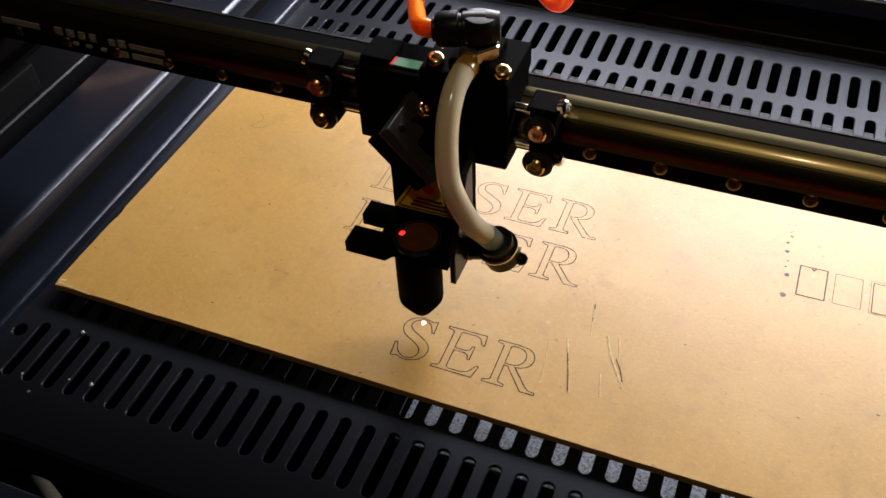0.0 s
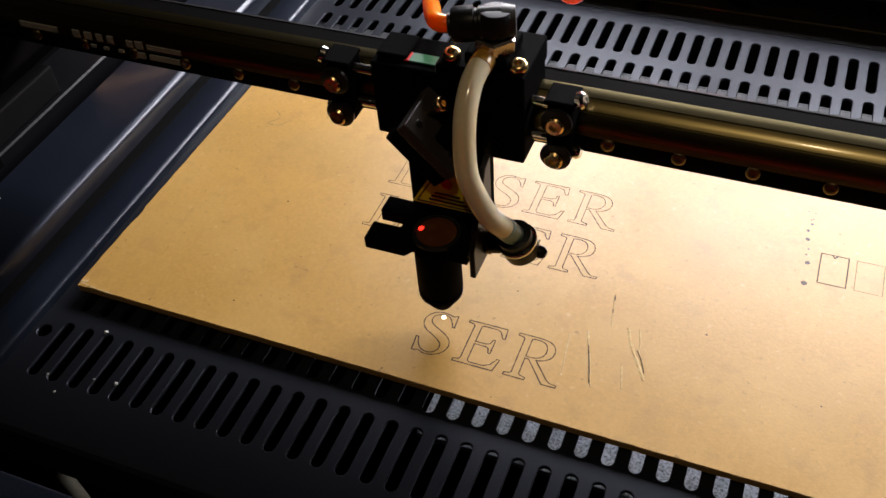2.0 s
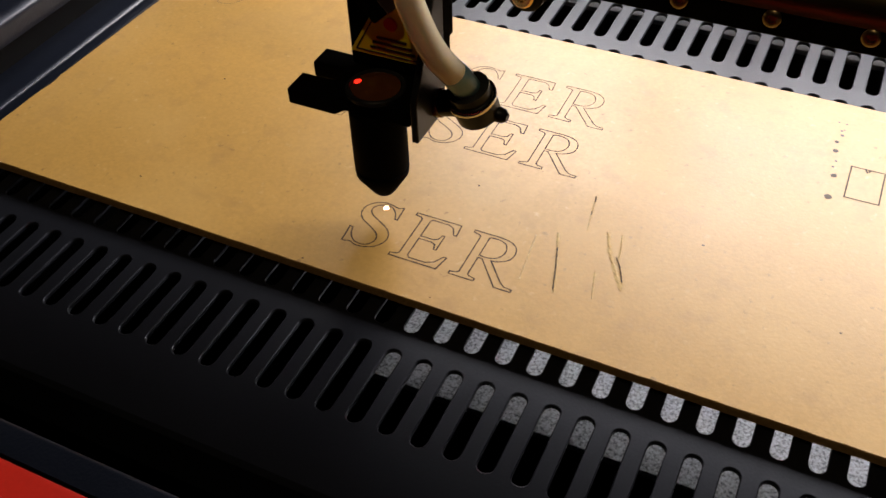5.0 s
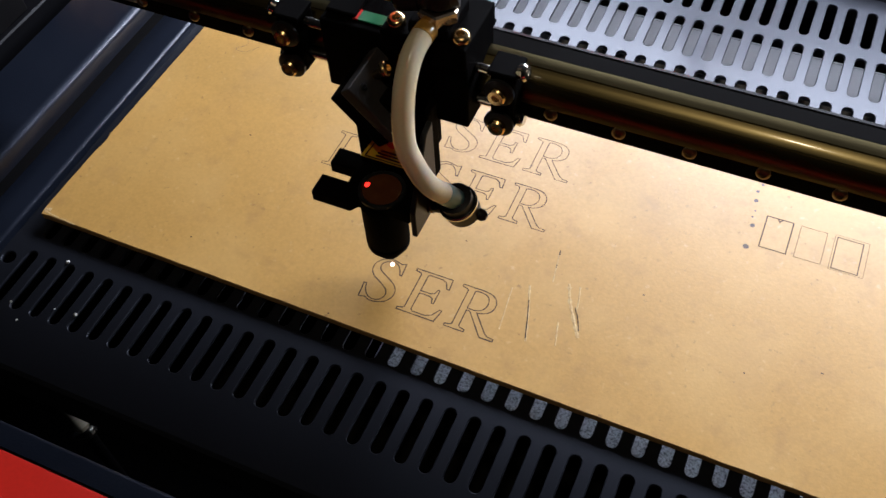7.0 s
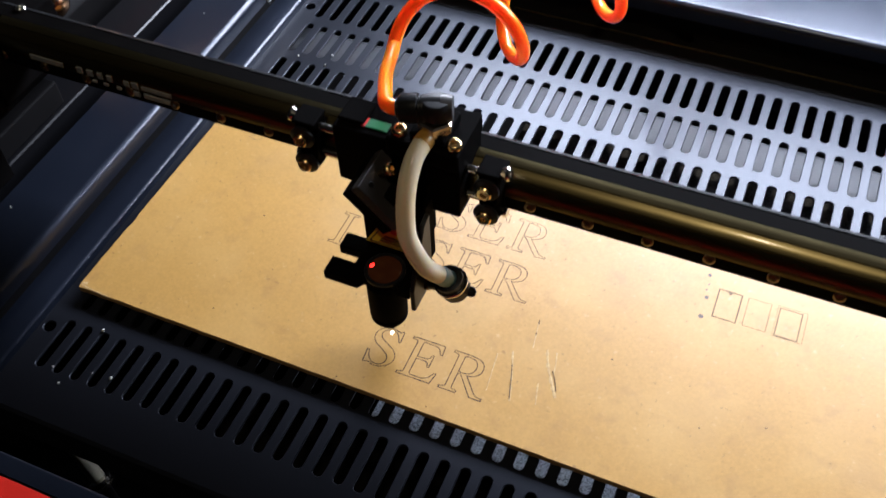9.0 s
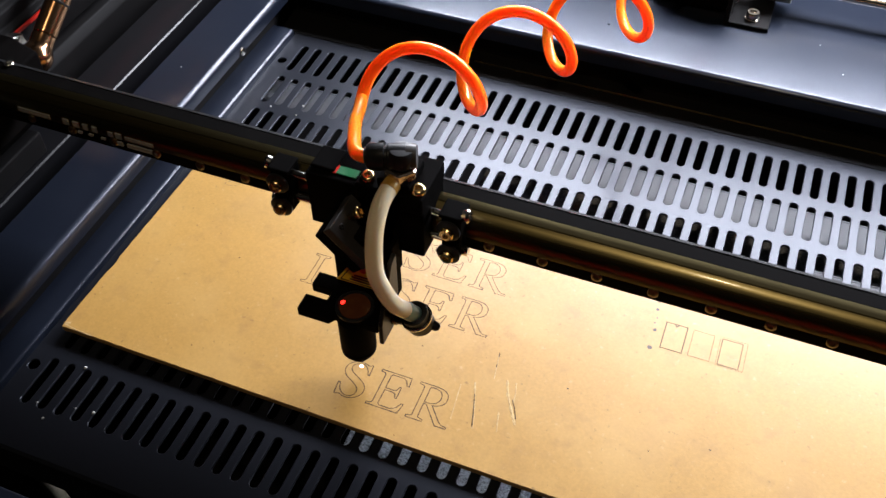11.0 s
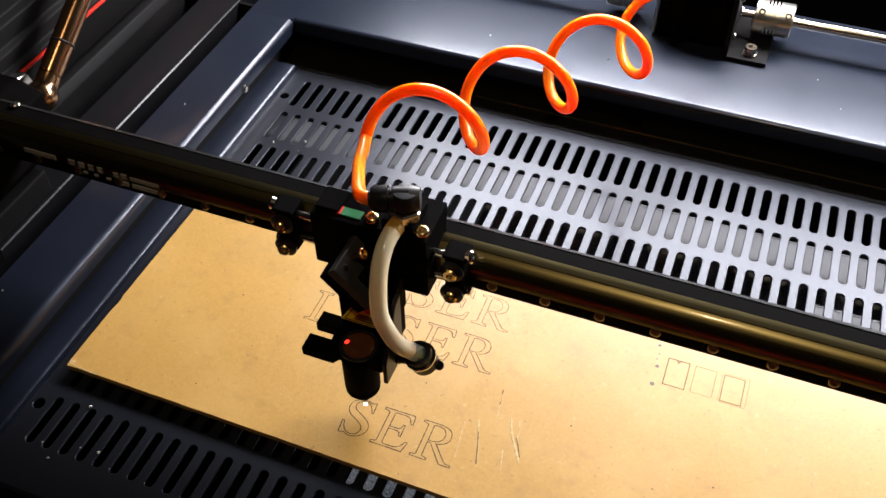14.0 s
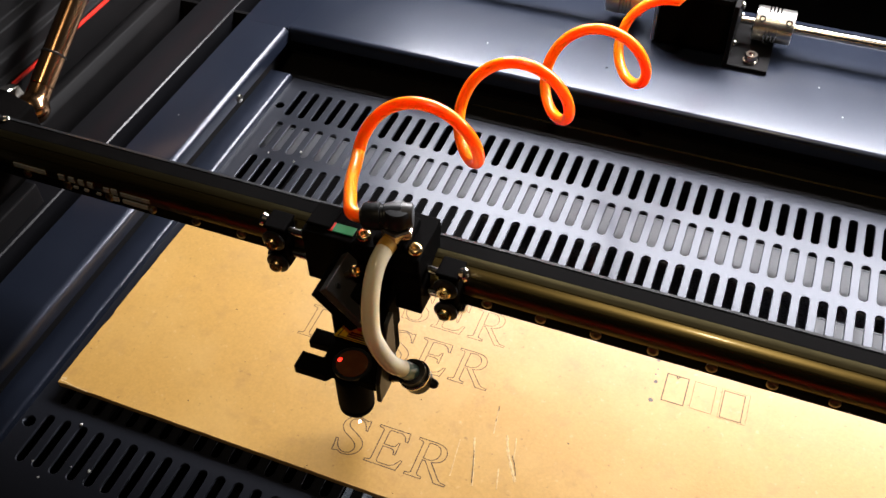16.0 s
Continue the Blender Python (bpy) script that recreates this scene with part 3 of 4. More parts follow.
for fx, fy, fr in ((0.0667, 0.0583, 0.0006), (0.1405, 0.0460, 0.0005), (0.185, 0.047, 0.0004), (0.327, 0.093, 0.0006), (0.300, 0.082, 0.0005), (0.255, 0.102, 0.0006), (0.06, 0.12, 0.0006), (0.178, 0.1005, 0.0005)):
    fb = bmesh.new()
    fb.faces.new([fb.verts.new((fx + fr * random.uniform(0.5, 1.3) * math.cos(a * math.pi / 5), fy + fr * random.uniform(0.4, 0.9) * math.sin(a * math.pi / 5), BT + 0.00007)) for a in range(10)])
    part("dark_fleck", fb, CHAR, board, smooth=False)


# ---- gantry ----
HX, HY = 0.1541, 0.0777
BF = HY + 0.033          # front face of the beam


def build_gantry():
    g = thing("gantry_beam", (0.2, BF, 0.074), "long black gantry beam with a polished steel guide rail", "gantry")
    y = BF
    body = [(y, 0.0790), (y, 0.0878), (y + 0.0100, 0.0955), (y + 0.0115, 0.0976), (y + 0.0122, 0.0980), (y + 0.0200, 0.0972), (y + 0.0225, 0.0960), (y + 0.0235, 0.0930), (y + 0.0235, 0.0760), (y + 0.010, 0.0745)]
    part("beam", prism(body, "yz", -0.112, 0.60, 0.0005), BLACK, g, smooth=False)
    arc = [(y + 0.0112 - 0.0118 * f * math.cos(radians(a)), 0.0876 + 0.0114 * f * math.sin(radians(a))) for a, f in [(a, 0.955 if a in (40, 42, 66, 67) else 1.0) for a in (0, 6, 12, 18, 24, 30, 36, 39, 40, 42, 43, 48, 54, 60, 65, 66, 67, 68, 74, 82, 90)]]
    rail = [(y - 0.0006, 0.0866)] + arc + [(y + 0.0112, 0.0955), (y + 0.0010, 0.0866)]
    part("guide_rail", prism(rail, "yz", -0.070, 0.598, 0), RAIL, g, "polished steel guide rail", smooth=True)
    part("back_edge", prism([(y + 0.0206, 0.0975), (y + 0.0228, 0.0966), (y + 0.0240, 0.0940), (y + 0.0238, 0.0930), (y + 0.0224, 0.0962), (y + 0.0204, 0.0971)], "yz", -0.105, 0.598, 0), BLACK_SATIN, g, "satin black back edge", smooth=False)
    for k in range(-15, 13):
        x = 0.2835 + 0.025 * k
        if -0.085 < x:
            cap_screw(g, (x, y, 0.0842), (0, -1, 0.15), 0.0025, 0.0014, RAILSCREW)
    # pale printed bars on the face near the left end
    for x0, x1, z0, z1 in ((0.0165, 0.0330, 0.0895, 0.0915), (0.0165, 0.0345, 0.0845, 0.0868), (0.0110, 0.0145, 0.0890, 0.0922), (0.0065, 0.0095, 0.0890, 0.0918), (0.0105, 0.0140, 0.0843, 0.0868),
                           (-0.0030, 0.0000, 0.0890, 0.0922), (-0.0085, -0.0055, 0.0890, 0.0922), (-0.0145, -0.0110, 0.0890, 0.0922), (-0.0205, -0.0170, 0.0890, 0.0922),
                           (0.0010, 0.0035, 0.0852, 0.0864), (-0.0065, -0.0040, 0.0852, 0.0864), (-0.0130, -0.0105, 0.0852, 0.0864), (-0.0480, -0.0285, 0.0893, 0.0918)):
        part("print_bar", box(x0, x1, y - 0.0010, y + 0.0012, z0 - 0.0015, z1 - 0.0015, 0), PRINT, g, "pale printed bar", smooth=False)


build_gantry()


def build_gantry_end():
    g = thing("gantry_end_bracket", (-0.065, BF, 0.02), "black bracket with screws that carries the end of the gantry", "bracket")
    y = BF
    part("plate", prism([(-0.1180, 0.060), (-0.1180, 0.098), (-0.0810, 0.098), (-0.0660, 0.092), (-0.0660, 0.060), (-0.0780, 0.0460), (-0.1030, 0.0460)], "xz", y - 0.012, y + 0.040, 0.001), BLACK, g, smooth=False)
    part("side_plate", box(-0.1030, -0.0650, y - 0.055, y - 0.013, 0.058, 0.064, 0.001), BLACK, g, smooth=False)
    part("carriage_body", prism([(-0.1100, 0.0302), (-0.1100, 0.0500), (-0.1060, 0.0560), (-0.0660, 0.0560), (-0.0605, 0.0510), (-0.0605, 0.0302)], "xz", 0.0120, y - 0.0305, 0.0008), BLACK, g, "black sliding carriage body", smooth=False)
    for x, yy in ((-0.0690, 0.0735), (-0.0690, 0.0600), (-0.0830, 0.0520), (-0.0690, 0.0400), (-0.0980, 0.0480)):
        cap_screw(g, (x, yy, 0.0560), (0, 0, 1), 0.0027, 0.0022, CHROME if yy > 0.05 else BRASS)
    for x, yy in ((-0.0760, 0.0660), (-0.0760, 0.0630), (-0.0880, 0.0690)):
        part("print_bar", box(x - 0.0040, x + 0.0040, yy - 0.0006, yy + 0.0006, 0.0558, 0.0563, 0), PRINT, g, "pale printed bar", smooth=False)
    part("belt", box(-0.0930, -0.0850, -0.0500, 0.0115, 0.0420, 0.0434, 0.0003), BLACK_SATIN, g, "black toothed drive belt", smooth=False)
    part("mirror_mount", box(-0.1030, -0.0750, y - 0.045, y - 0.020, 0.0645, 0.098, 0.0015), BLACK_SATIN, g, smooth=False)
    part("foot", box(-0.0950, -0.0710, y - 0.030, y + 0.025, 0.0302, 0.0455, 0.001), DARK, g, smooth=False)
    for x, dy, z in ((-0.0880, -0.0455, 0.090), (-0.0810, -0.0455, 0.070), (-0.0970, -0.0455, 0.074)):
        cap_screw(g, (x, y + dy, z), (0, -1, 0), 0.0026, 0.002, CHROME)
    for x, z in ((-0.0730, 0.085), (-0.0880, 0.090), (-0.1030, 0.086)):
        cap_screw(g, (x, y - 0.0122, z), (0, -1, 0), 0.0028, 0.0025, BRASS)
    for x, dy in ((-0.0710, -0.040), (-0.0710, -0.020)):
        cap_screw(g, (x, y + dy, 0.0642), (0, 0, 1), 0.0024, 0.002, CHROME)
    for x0, x1, dy in ((-0.0930, -0.0860, -0.050), (-0.0840, -0.0770, -0.050), (-0.0750, -0.0690, -0.050)):
        part("print_bar", box(x0, x1, y + dy - 0.0012, y + dy + 0.0012, 0.0640, 0.0643, 0), PRINT, g, "pale printed bar", smooth=False)
    for x in (-0.066, -0.0945):
        cap_screw(g, (x, y + 0.0195, 0.0975), (0, 0, 1), 0.0026, 0.0018, CHROME)


build_gantry_end()


# ---- laser head ----
def build_head():
    h = thing("laser_head", (HX, HY, 0.016), "black anodised laser cutting head with brass screws and a nozzle", "laser head")

    def B(x0, x1, v0, v1, z0, z1, bevel=0.0008):
        return box(HX + x0 / 1e3, HX + x1 / 1e3, HY + v0 / 1e3, HY + v1 / 1e3, z0 / 1e3, z1 / 1e3, bevel)

    def W(x, v, z):
        return Vector((HX + x / 1e3, HY + v / 1e3, z / 1e3))

    # carriage on the rail
    part("carriage_block", B(-33, -4, 27.2, 47, 74, 106), BLACK, h, smooth=False)
    part("carriage_block", B(-3.5, 27, 22, 47, 77, 106.5), BLACK, h, smooth=False)
    part("top_plate", B(-3.6, 28, 19, 46, 107, 116.5), BLACK, h, smooth=False)
    part("cable_clip", B(-32, -20, 31, 45, 106.2, 108.0), BLACK, h, smooth=False)
    lab = part("label", B(-19, -9, 31, 36, 106.1, 106.7, 0), GREEN, h, "small green label", smooth=False)
    part("label_end", B(-21, -19.1, 31, 36, 106.1, 106.8, 0), RED, lab, "red end of a label", smooth=False)
    for x, v, z, ax in ((0.9, 24, 116.5, (0, -0.2, 1)), (24.6, 24, 116.5, (0, -0.2, 1))):
        cap_screw(h, W(x, v, z), ax, 0.0034, 0.0030, BRASS)
    # roller brackets with their axles
    for x0, s in ((-46, -1), (38.5, 1)):
        br = part("roller_bracket", B(x0 - 4.6, x0 + 4.6, 25, 37, 78, 103, 0.0016), BLACK, h, smooth=False)
        part("bracket_cap", B(x0 - 5.5, x0 + 5.5, 24.5, 36, 103.2, 105, 0.0012), BLACK, br, smooth=False)
        for z in (82, 97):
            part("screw", lathe([(-0.001, 0.0022), (0, 0.0033), (0.0016, 0.0034), (0.0024, 0.0028), (0.0024, 0.0015), (0.0012, 0.0013)], W(x0 - 0.5, 22.8, z), (0, -1, 0.1), 16), BRASS, br)
            a, b = (x0 + 4.6, -33) if s < 0 else (27, x0 - 4.6)
            part("roller", lathe([(0, 0.0040), (0.0005, 0.0056), (0.0018, 0.0056), (0.0024, 0.0042)], W(x0 - 0.5, 25.2, z), (0, -1, 0), 24), BLACK_SATIN, br)
            part("axle", rod(W(a, 30, z + 3), W(b, 30, z + 3), 0.0019), CHROME, br, "bright steel axle")
        part("screw", lathe([(0, 0.003), (0.002, 0.0032), (0.003, 0.0024), (0.003, 0.0012), (0.0015, 0.001)], W(x0 + 5.4 * s, 29, 104), (s, -0.1, 0.3), 16), CHROME, br)
        part("screw", lathe([(0, 0.0026), (0.002, 0.0028), (0.003, 0.002)], W(x0 + 4.6 * s, 29, 82), (s, -0.1, 0), 14), CHROME, br)
    # tilted mirror plate
    tilt = Matrix.Translation(W(-1.0, 15.2, 91.2)) @ Matrix.Rotation(radians(47), 4, "Y")
    mp = part("mirror_plate", box(-0.0129, 0.0129, -0.0117, 0.0117, -0.0048, 0, 0.0006, m=tilt), PLATE, h, "tilted satin dark mirror plate", smooth=False)
    part("mirror_backplate", box(-0.0127, 0.0127, -0.0115, 0.0115, -0.0114, -0.0052, 0.0006, m=tilt), BLACK, mp, smooth=False)
    n = (tilt.to_3x3() @ Vector((0, 0, 1))).normalized()
    for a, b, r, hh, mm in ((-0.0075, 0.0015, 0.0030, 0.0056, BRASS), (0.0095, 0.0075, 0.0030, 0.0050, BRASS), (0.0070, -0.0055, 0.0017, 0.0008, BLACK_SATIN), (-0.0085, -0.0060, 0.0015, 0.0006, BLACK_SATIN)):
        foot = tilt @ Vector((a, b, 0))
        if mm is BRASS:
            part("screw_shank", lathe([(-0.001, 0.0016), (hh, 0.0016)], foot, n, 14), RAILSCREW, mp)
            cap_screw(mp, foot + n * hh, n, r, 0.0024, mm)
        else:
            cap_screw(mp, foot, n, r, hh, mm)
    # body below with the lens plate
    part("back_wall", B(-13, 17, 9.5, 18, 55, 92), BLACK, h, smooth=False)
    part("neck", B(-10, 14, 18.2, 26.5, 62, 95), BLACK, h, smooth=False)
    part("side_wall", prism([(HY - 0.010, 0.0465), (HY + 0.0093, 0.0465), (HY + 0.0093, 0.090), (HY + 0.004, 0.088), (HY - 0.010, 0.060)], "yz", HX + 0.0168, HX + 0.0190, 0.0005), BLACK_SATIN, h, smooth=False)
    out = [(-25, -10), (-9, -10), (-7, -7), (14.8, -7), (14.8, 11.8), (-13, 11.8), (-13, 14), (-25, 14), (-25, 5.5), (-14, 5.5), (-14, -0.5), (-25, -0.5)]
    lp = part("lens_plate", prism([(HX + a / 1e3, HY + b / 1e3) for a, b in out], "xy", 0.049, 0.0545, 0.0006), BLACK, h, "black plate with a fork at its end", smooth=False)
    part("lens_ring", lathe([(0, 0.0092), (0.0012, 0.0092), (0.0016, 0.0088), (0.0016, 0.0080), (0.0008, 0.0076)], W(0.5, -0.2, 54.5), (0, 0, 1), 32), BLACK_SATIN, lp)
    part("lens", lathe([(0, 0.0075), (0.0004, 0.0075), (0.0010, 0.0045), (0.0012, 0.0004)], W(0.5, -0.2, 55.3), (0, 0, 1), 32), REDLENS, lp, "dark red lens glass")
    part("pointer_spot", lathe([(0, 0.0013), (0.0003, 0.0012), (0.0005, 0.0006)], W(-5.4, -0.4, 55.8), (0, 0, 1), 12), POINTER, lp, "glowing red pointer spot")
    # yellow warning triangle on the back wall
    tri = part("warning_label", prism([(HX - 0.0125, 0.0600), (HX + 0.0165, 0.0600), (HX + 0.0020, 0.0850)], "xz", HY + 0.0088, HY + 0.0094, 0), YELLOW, h, "yellow triangular warning label", smooth=False)
    for a, b in (((-10.4, 61.2), (14.4, 61.2)), ((14.4, 61.2), (2.0, 82.6)), ((2.0, 82.6), (-10.4, 61.2))):
        part("border_line", rod((HX + a[0] / 1e3, HY + 0.0087, a[1] / 1e3), (HX + b[0] / 1e3, HY + 0.0087, b[1] / 1e3), 0.00025, 6, 0.0001), INK, tri, smooth=False)
    for k, w in enumerate((15, 13, 10)):
        part("print_bar", B(2 - w / 2, 2 + w / 2, 8.5, 8.85, 62.6 + 1.8 * k, 63.4 + 1.8 * k, 0), INK, tri, smooth=False)
    part("symbol_disc", lathe([(0, 0.0022), (0.0003, 0.0022)], W(2.0, 8.8, 72), (0, -1, 0), 20), RED, tri, "round red symbol", smooth=False)
    # lens tube and nozzle
    part("lens_tube", lathe([(0, 0.0080), (0.0008, 0.0088), (0.022, 0.0088), (0.0226, 0.0084), (0.0236, 0.0084), (0.0240, 0.0088), (0.026, 0.0086), (0.0335, 0.0040), (0.0345, 0.0032), (0.0345, 0.0012), (0.030, 0.001)], W(0, 0, 49), (0, 0, -1), 40), BLACK, h, "black lens tube with a tapered nozzle")
    # air elbow on the side
    el = part("air_elbow", rod(W(8, 4, 49), W(30, 4, 55), 0.0040), BLACK_SATIN, h)
    part("elbow_ring", rod(W(18.2, 4, 51.9), W(20.5, 4, 52.5), 0.0045), REDLENS, el, "dark red seal ring")
    ax = Vector((-0.20, -0.30, 1)).normalized()
    ft = part("barb_fitting", lathe([(0, 0.0050), (0.001, 0.0066), (0.007, 0.0070), (0.0085, 0.0070), (0.009, 0.0063), (0.012, 0.0063), (0.0125, 0.0050)], W(32.5, 4, 51.5), ax, 28), BLACK_SATIN, h)
    part("fitting_ring", lathe([(0, 0.0071), (0.0004, 0.0074), (0.0016, 0.0074), (0.002, 0.0071)], W(32.5, 4, 51.5) + ax * 0.0068, ax, 28), CHROME, ft, "bright metal ring")
    part("fitting_tip", lathe([(0, 0.0024), (0.0022, 0.0022), (0.0034, 0.0012)], W(38, 4, 53.5), (1, -0.1, -0.1), 14), BLACK_SATIN, ft)
    # top manifold with hexagon and push-in connector
    part("manifold", B(6.5, 21.5, 20.5, 39, 116.7, 121.5, 0.001), BLACK, h, smooth=False)
    hx = part("hexagon_nut", lathe([(0, 0.0068), (0.0005, 0.0075), (0.0044, 0.0075), (0.0050, 0.0066)], W(15.5, 27.5, 121.5), (0, -0.05, 1), 6), SILVERTAPE, h, "bright hexagon nut", smooth=False)
    cn = part("push_connector", lathe([(0, 0.0050), (0.001, 0.0060), (0.0070, 0.0062), (0.0085, 0.0052), (0.0088, 0.0030)], W(15.5, 27.8, 126.4), (0, 0.05, 1), 24), BLACK_SATIN, hx)
    arm = Vector((-0.945, -0.326, -0.05)).normalized()
    part("connector_arm", lathe([(0, 0.0034), (0.0010, 0.0052), (0.0060, 0.0056), (0.0110, 0.0056), (0.0114, 0.0050), (0.0124, 0.0050), (0.0128, 0.0060), (0.0190, 0.0060), (0.0202, 0.0052), (0.0202, 0.0036)], W(20.5, 30.5, 130.4), arm, 28), BLACK_SATIN, h)
    part("connector_cap", lathe([(-0.0012, 0.0030), (-0.0010, 0.0050), (0.0008, 0.0054), (0.0034, 0.0058), (0.0036, 0.0052)], W(20.5, 30.5, 130.4), arm, 28), PLATE, h, "bright end cap of the connector", smooth=True)
    return h


head = build_head()


def build_hoses():
    def W(x, v, z):
        return Vector((HX + x / 1e3, HY + v / 1e3, z / 1e3))

    pts = spline([W(14, 24, 119.5), W(13.5, 17, 120), W(13, 9, 117), W(14, 0, 109), W(17, -8, 97), W(20.5, -9.5, 88), W(25, -8.5, 78), W(29, -3.0, 68), W(30.4, 0.6, 62)], 8)
    t = thing("air_hose", W(30, 0.6, 61), "milky translucent silicone air hose between manifold and nozzle", "hose")
    part("hose", hose(pts, 0.0039, 18), SILICONE, t)
    part("hose_end", hose(pts[-11:], 0.00405, 18), BLUEGLUE, t, "blue stained end of the hose")
    part("hose_cuff", hose(pts[:9], 0.0041, 18), AMBER, t, "amber stained end of the hose")
    # coiled orange hose, stretched towards the back
    p0, az, el, r, pitch, ph = Vector((0.1319, 0.1231, 0.1243)), 1.1534, -0.1953, 0.0206, 0.0713, 3.1523
    a = Vector((math.cos(el) * math.cos(az), math.cos(el) * math.sin(az), math.sin(el)))
    u = a.cross(Vector((0, 0, 1))).normalized()
    v = u.cross(a)
    line = []
    for k in range(0, 181):
        th = 2 * math.pi * k / 48
        line.append(p0 + a * (th / (2 * math.pi) * pitch) - u * r * math.cos(th + ph) + v * r * math.sin(th + ph))
    line = line[21:]
    mouth = W(1.6, 24.0, 129.4)
    pre = spline([mouth, mouth + Vector((-0.0060, 0.0010, -0.0002)), Vector((0.1420, 0.1170, 0.1245)), Vector((0.1345, 0.1330, 0.1170)), Vector((0.1305, 0.1450, 0.1135)), line[0]], 6)[:-1]
    end = line[-1]
    post = spline([end, end + Vector((0.010, 0.020, 0.012)), Vector((end.x + 0.02, 0.44, 0.12)), Vector((end.x + 0.03, 0.949, 0.17))], 8)[1:]
    t = thing("coiled_hose", tuple(mouth), "glossy bright orange coiled polyurethane air hose", "hose")
    part("hose", hose(pre + line + post, 0.0031, 14), ORANGE, t)
    part("hose_collar", lathe([(0, 0.0034), (0.0006, 0.0040), (0.0022, 0.0040), (0.0026, 0.0034)], mouth + Vector((0.0010, 0.0006, 0.0001)), Vector((-0.945, -0.326, -0.05)), 20), BLACK_SATIN, t, "black release collar")


build_hoses()


def build_spark():
    lone("burning_spot", lathe([(0, 0.0009), (0.0002, 0.0008), (0.0005, 0.0003)], (HX, HY, BT + 0.0001), (0, 0, 1), 12), SPARK, "small glowing burn spot on the fibreboard", "burn spot")


build_spark()


# ---- motor and shaft on the back shelf ----
def build_motor():
    m = thing("stepper_motor", (0.25, 0.43, 0.03), "square black stepper motor bolted to a steel bracket", "motor")
    part("body", box(0.2245, 0.2715, 0.4095, 0.4515, 0.0310, 0.0730, 0.004), BLACK, m, smooth=False)
    part("end_cap", box(0.2215, 0.2243, 0.4105, 0.4505, 0.0320, 0.0720, 0.001), ALU, m, "bare aluminium end cap", smooth=False)
    part("label", box(0.232, 0.262, 0.416, 0.446, 0.0731, 0.0734, 0), ORANGE, m, "orange label", smooth=False)
    br = part("bracket", prism([(0.2720, 0.0304), (0.3010, 0.0304), (0.3010, 0.0332), (0.2752, 0.0332), (0.2752, 0.0760), (0.2720, 0.0760)], "xz", 0.3990, 0.4530, 0.0006), DARK, m, "bent dark steel bracket", smooth=False)
    for x, y in ((0.2890, 0.4075), (0.2890, 0.4460)):
        part("bolt", lathe([(0, 0.0050), (0.001, 0.0050), (0.001, 0.0040), (0.0050, 0.0042), (0.0056, 0.0038), (0.0056, 0.0022), (0.003, 0.002)], (x, y, 0.0332), (0, 0, 1), 20), CHROME, br, "bright socket bolt")
    for y, z in ((0.4140, 0.0400), (0.4480, 0.0400), (0.4140, 0.0690), (0.4480, 0.0690)):
        cap_screw(br, (0.2752, y, z), (1, 0, 0), 0.0026, 0.0025, CHROME)


build_motor()


def build_shaft(x0, x1, label):
    s = thing("drive_shaft", (x0, 0.4305, 0.0485), label, "shaft")
    prof = [(0, 0.0106), (0.0006, 0.0113)]
    for g in (0.0075, 0.0098, 0.0121, 0.0144):
        prof += [(g, 0.0113), (g, 0.0072), (g + 0.0010, 0.0072), (g + 0.0010, 0.0113)]
    prof += [(0.0244, 0.0113), (0.025, 0.0106)]
    sg = 1 if x1 > x0 else -1
    c = part("coupling", lathe(prof, (x0 + sg * 0.010, 0.4305, 0.0485), (sg, 0, 0), 36), ALU, s, "grooved aluminium shaft coupling")
    for dx in (0.0145, 0.0315):
        part("clamp_screw", lathe([(0, 0.0022), (0.0008, 0.0022), (0.0008, 0.0012), (0.0001, 0.0012)], (x0 + sg * dx, 0.4305 - 0.0078, 0.0485 + 0.0078), (0, -1, 1), 14), BLACK_SATIN, c)
    part("motor_shaft", rod((x0 + sg * 0.001, 0.4305, 0.0485), (x0 + sg * 0.012, 0.4305, 0.0485), 0.0026), CHROME, s)
    part("shaft", rod((x0 + sg * 0.033, 0.4305, 0.0485), (x1, 0.4305, 0.0485), 0.0033), CHROME, s, "long bright steel shaft")
    # bearing stand at the far end, which carries the shaft
    part("bearing_stand", box(min(x1, x1 - sg * 0.012), max(x1, x1 - sg * 0.012), 0.418, 0.443, 0.0302, 0.064, 0.001), BLACK, s, smooth=False)


build_shaft(0.2754, 0.595, "bright steel drive shaft with a grooved aluminium coupling")
build_shaft(0.2213, -0.05, "bright steel drive shaft and coupling behind the motor")

# ---- lid and gas strut at the left ----
lone("lid_back", box(-0.42, 0.92, 0.950, 0.956, -0.33, 0.75, 0.002), DARK, "dark raised lid behind the machine", "lid", "structure")


def build_lid_side():
    lone("lid_side", prism([(-0.118, 0.0455), (-0.118, 0.0705), (-0.122, 0.0722), (-0.122, 0.0805), (-0.126, 0.0825), (-0.126, 0.0935), (-0.132, 0.0955), (-0.132, 0.16), (-0.200, 0.16), (-0.200, 0.0455)], "xz", -0.05, 0.555, 0.0012), DARK, "stepped dark side of the machine's case", "panel", "structure")
    lone("red_trim", box(-0.1178, -0.1160, 0.150, 0.48, 0.0670, 0.0692, 0.0005), RED, "thin red strip along the case", "trim", "structure")


build_lid_side()


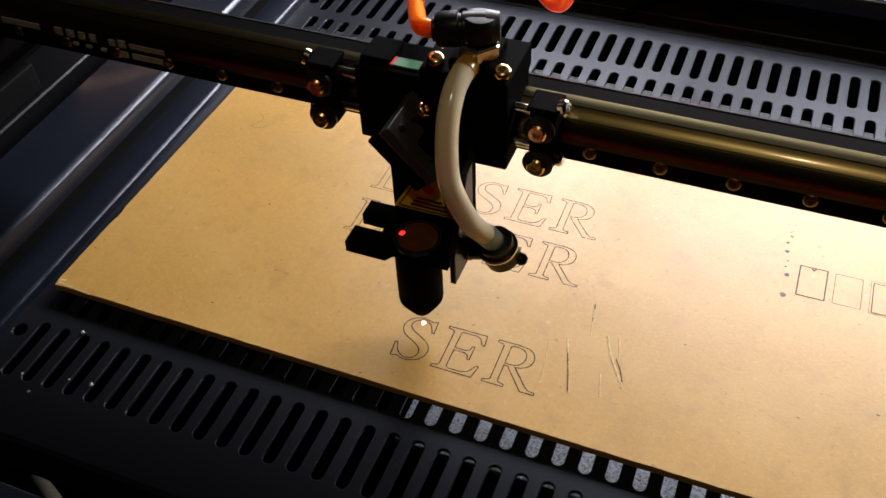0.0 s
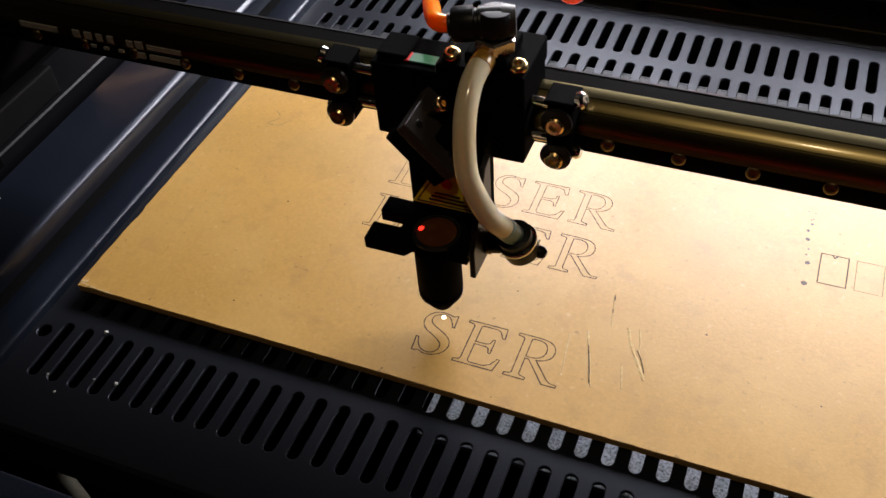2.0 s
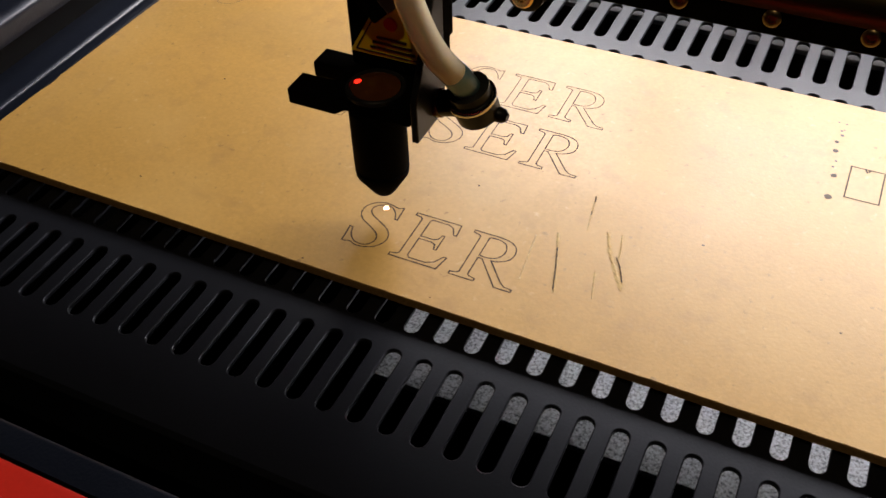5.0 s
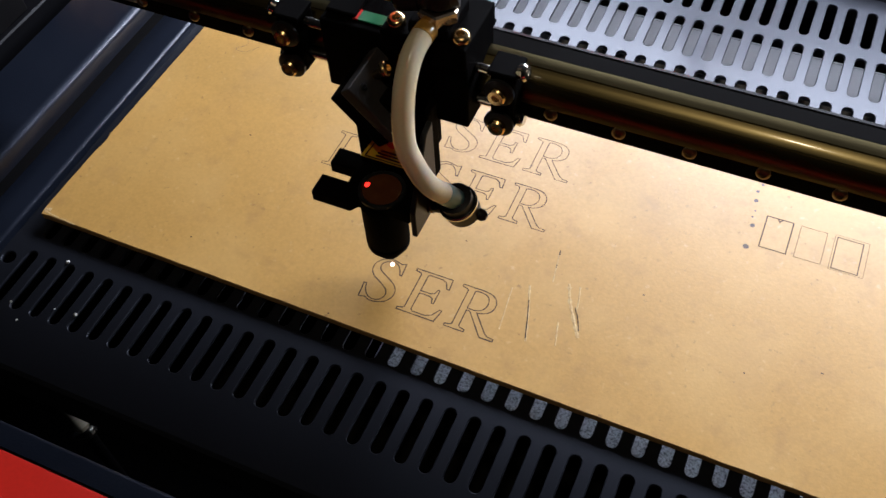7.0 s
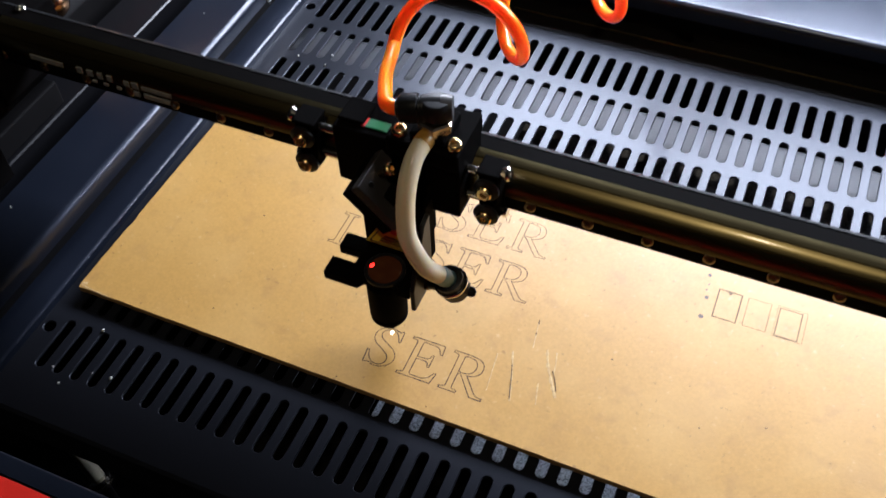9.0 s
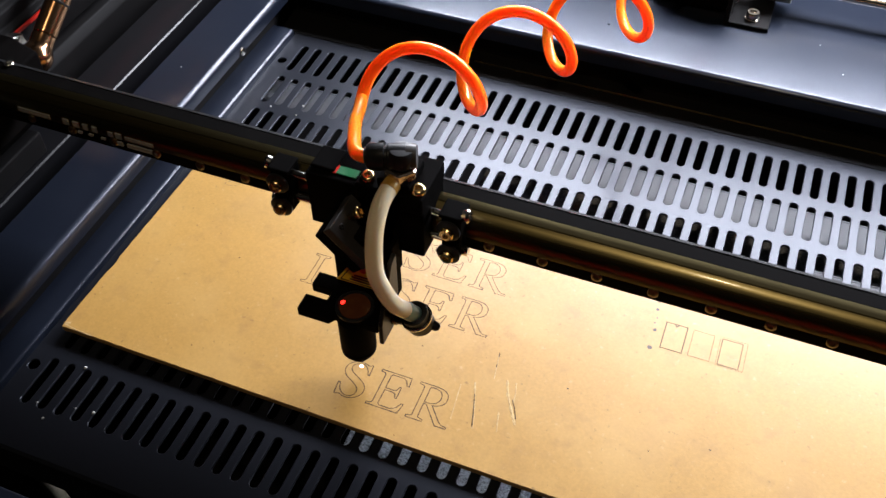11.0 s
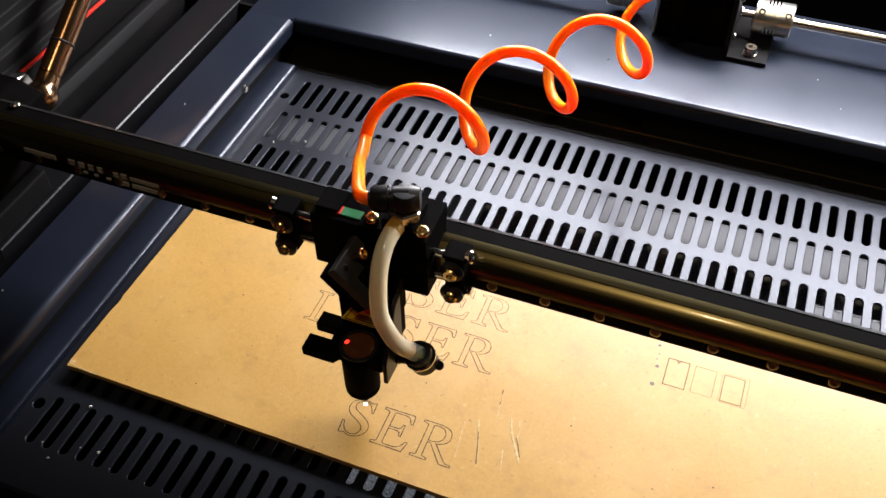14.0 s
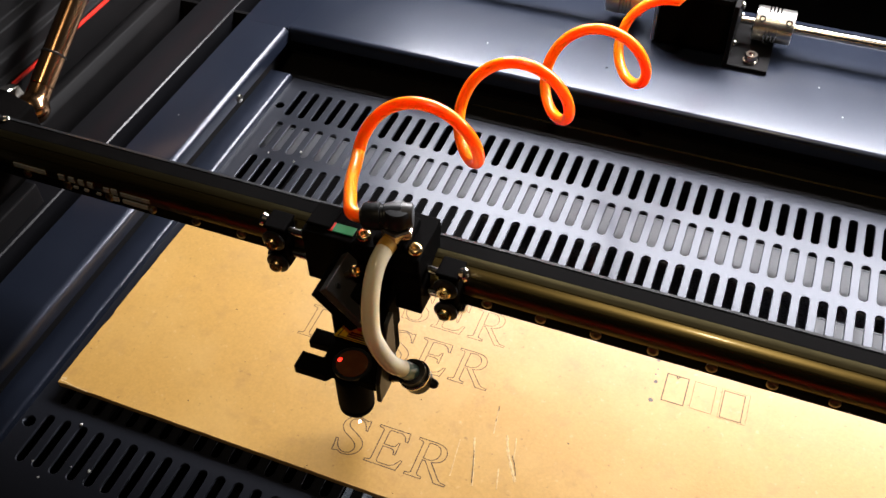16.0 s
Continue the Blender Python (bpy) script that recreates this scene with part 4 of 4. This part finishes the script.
def build_strut():
    a, b = Vector(STRUT_A), Vector(STRUT_B)
    d = (b - a).normalized()
    s = thing("gas_strut", tuple(a), "worn gas strut on a ball joint, bronze of reflected wood in its colour", "gas strut")
    part("ball_socket", lathe([(-0.0098 * math.cos(radians(q)), max(0.0004, 0.0098 * math.sin(radians(q)))) for q in range(0, 131, 10)] + [(0.0085, 0.0070), (0.0140, 0.0068), (0.0145, 0.0062)], a, d, 32), STRUTM, s, "rounded metal ball socket")
    part("cylinder", rod(a + d * 0.0147, b, 0.0070, 24), STRUTM, s)
    part("seam_ring", lathe([(0, 0.0071), (0.0003, 0.0074), (0.0012, 0.0074), (0.0015, 0.0071)], a + d * 0.034, d, 24), BLACK_SATIN, s)
    part("pivot_nut", lathe([(0, 0.0082), (0.0006, 0.0090), (0.0064, 0.0090), (0.007, 0.0082)], a + Vector((-0.0190, 0.001, 0.002)), (1, 0, 0), 6), CHROME, s, "bright hexagon nut", smooth=False)
    part("pivot_pin", rod(a + Vector((-0.032, 0.002, 0)), a + Vector((-0.006, 0.001, 0)), 0.0032), CHROME, s)
    part("pivot_base", box(a.x - 0.030, a.x - 0.0145, a.y - 0.008, a.y + 0.012, 0.0405, a.z - 0.0095, 0.001), BLACK, s, smooth=False)


# bronze base colour carries the wood's reflection in the strut metal
STRUTM = material("wood_tinted_metal", (0.36, 0.20, 0.10), 0.2, metal=1.0, spot=(0.22, 0.11, 0.05), spot_scale=60, grain=0.15, stretch=(1, 1, 0.2))
STRUT_A, STRUT_B = (-0.0985, 0.1765, 0.0615), (-0.0985, 0.365, 0.180)
build_strut()


# ---- lower strut in the gap before the bed ----
def build_lower_strut():
    a, b = Vector((-0.0720, 0.0284, -0.1680)), Vector((-0.0500, 0.0199, -0.1985))
    d = (b - a).normalized()
    s = thing("lower_rod", tuple(a), "bright steel rod with a round cap in the dark gap", "rod")
    part("rod", rod(a - d * 0.01, b, 0.0048, 20), PALE_ROD, s)
    part("cap", lathe([(-0.001, 0.0050), (0, 0.0080), (0.0020, 0.0084), (0.0024, 0.0070), (0.0044, 0.0070), (0.0048, 0.0084), (0.0066, 0.0080), (0.0072, 0.0040)], b, d, 24), CHROME, s)
    part("stand", rod((b.x + d.x * 0.006, b.y + d.y * 0.006, -0.3298), tuple(b + d * 0.006), 0.0036, 16), DARK, s, "dark stand under the rod", smooth=True)


build_lower_strut()


# ---- crumbs on the bed ----
def build_crumbs():
    random.seed(21)
    for x, y in ((0.0125, 0.0035), (0.0325, 0.0075), (0.0425, 0.0085), (0.0180, -0.0030), (0.0235, 0.0295), (0.0130, 0.2480), (0.0335, 0.2460), (0.0345, 0.2560)):
        bm = bmesh.new()
        bmesh.ops.create_icosphere(bm, subdivisions=1, radius=random.uniform(0.0005, 0.0011))
        for v in bm.verts:
            v.co *= random.uniform(0.6, 1.2)
        inside = (x % PITCH) < SLOT_W and y > 0
        bm.transform(Matrix.Translation((x - (x % PITCH) - 0.0003 if inside else x, y, 0.0004)))
        lone("crumb", bm, DUST, "pale crumb of waste lying on the bed", "crumb", group="crumbs on the bed")


build_crumbs()

random.seed(33)
for x, y in ((0.335, 0.398), (0.352, 0.372), (0.118, 0.372), (0.402, 0.389), (-0.041, 0.232), (-0.048, 0.061), (0.214, 0.401)):
    bm = bmesh.new()
    bmesh.ops.create_icosphere(bm, subdivisions=1, radius=random.uniform(0.0003, 0.0006))
    bm.transform(Matrix.Translation((x, y, 0.0302)))
    lone("dust_grain", bm, DUST, "tiny pale dust grain on the steel rim", "dust", group="dust on the rim")
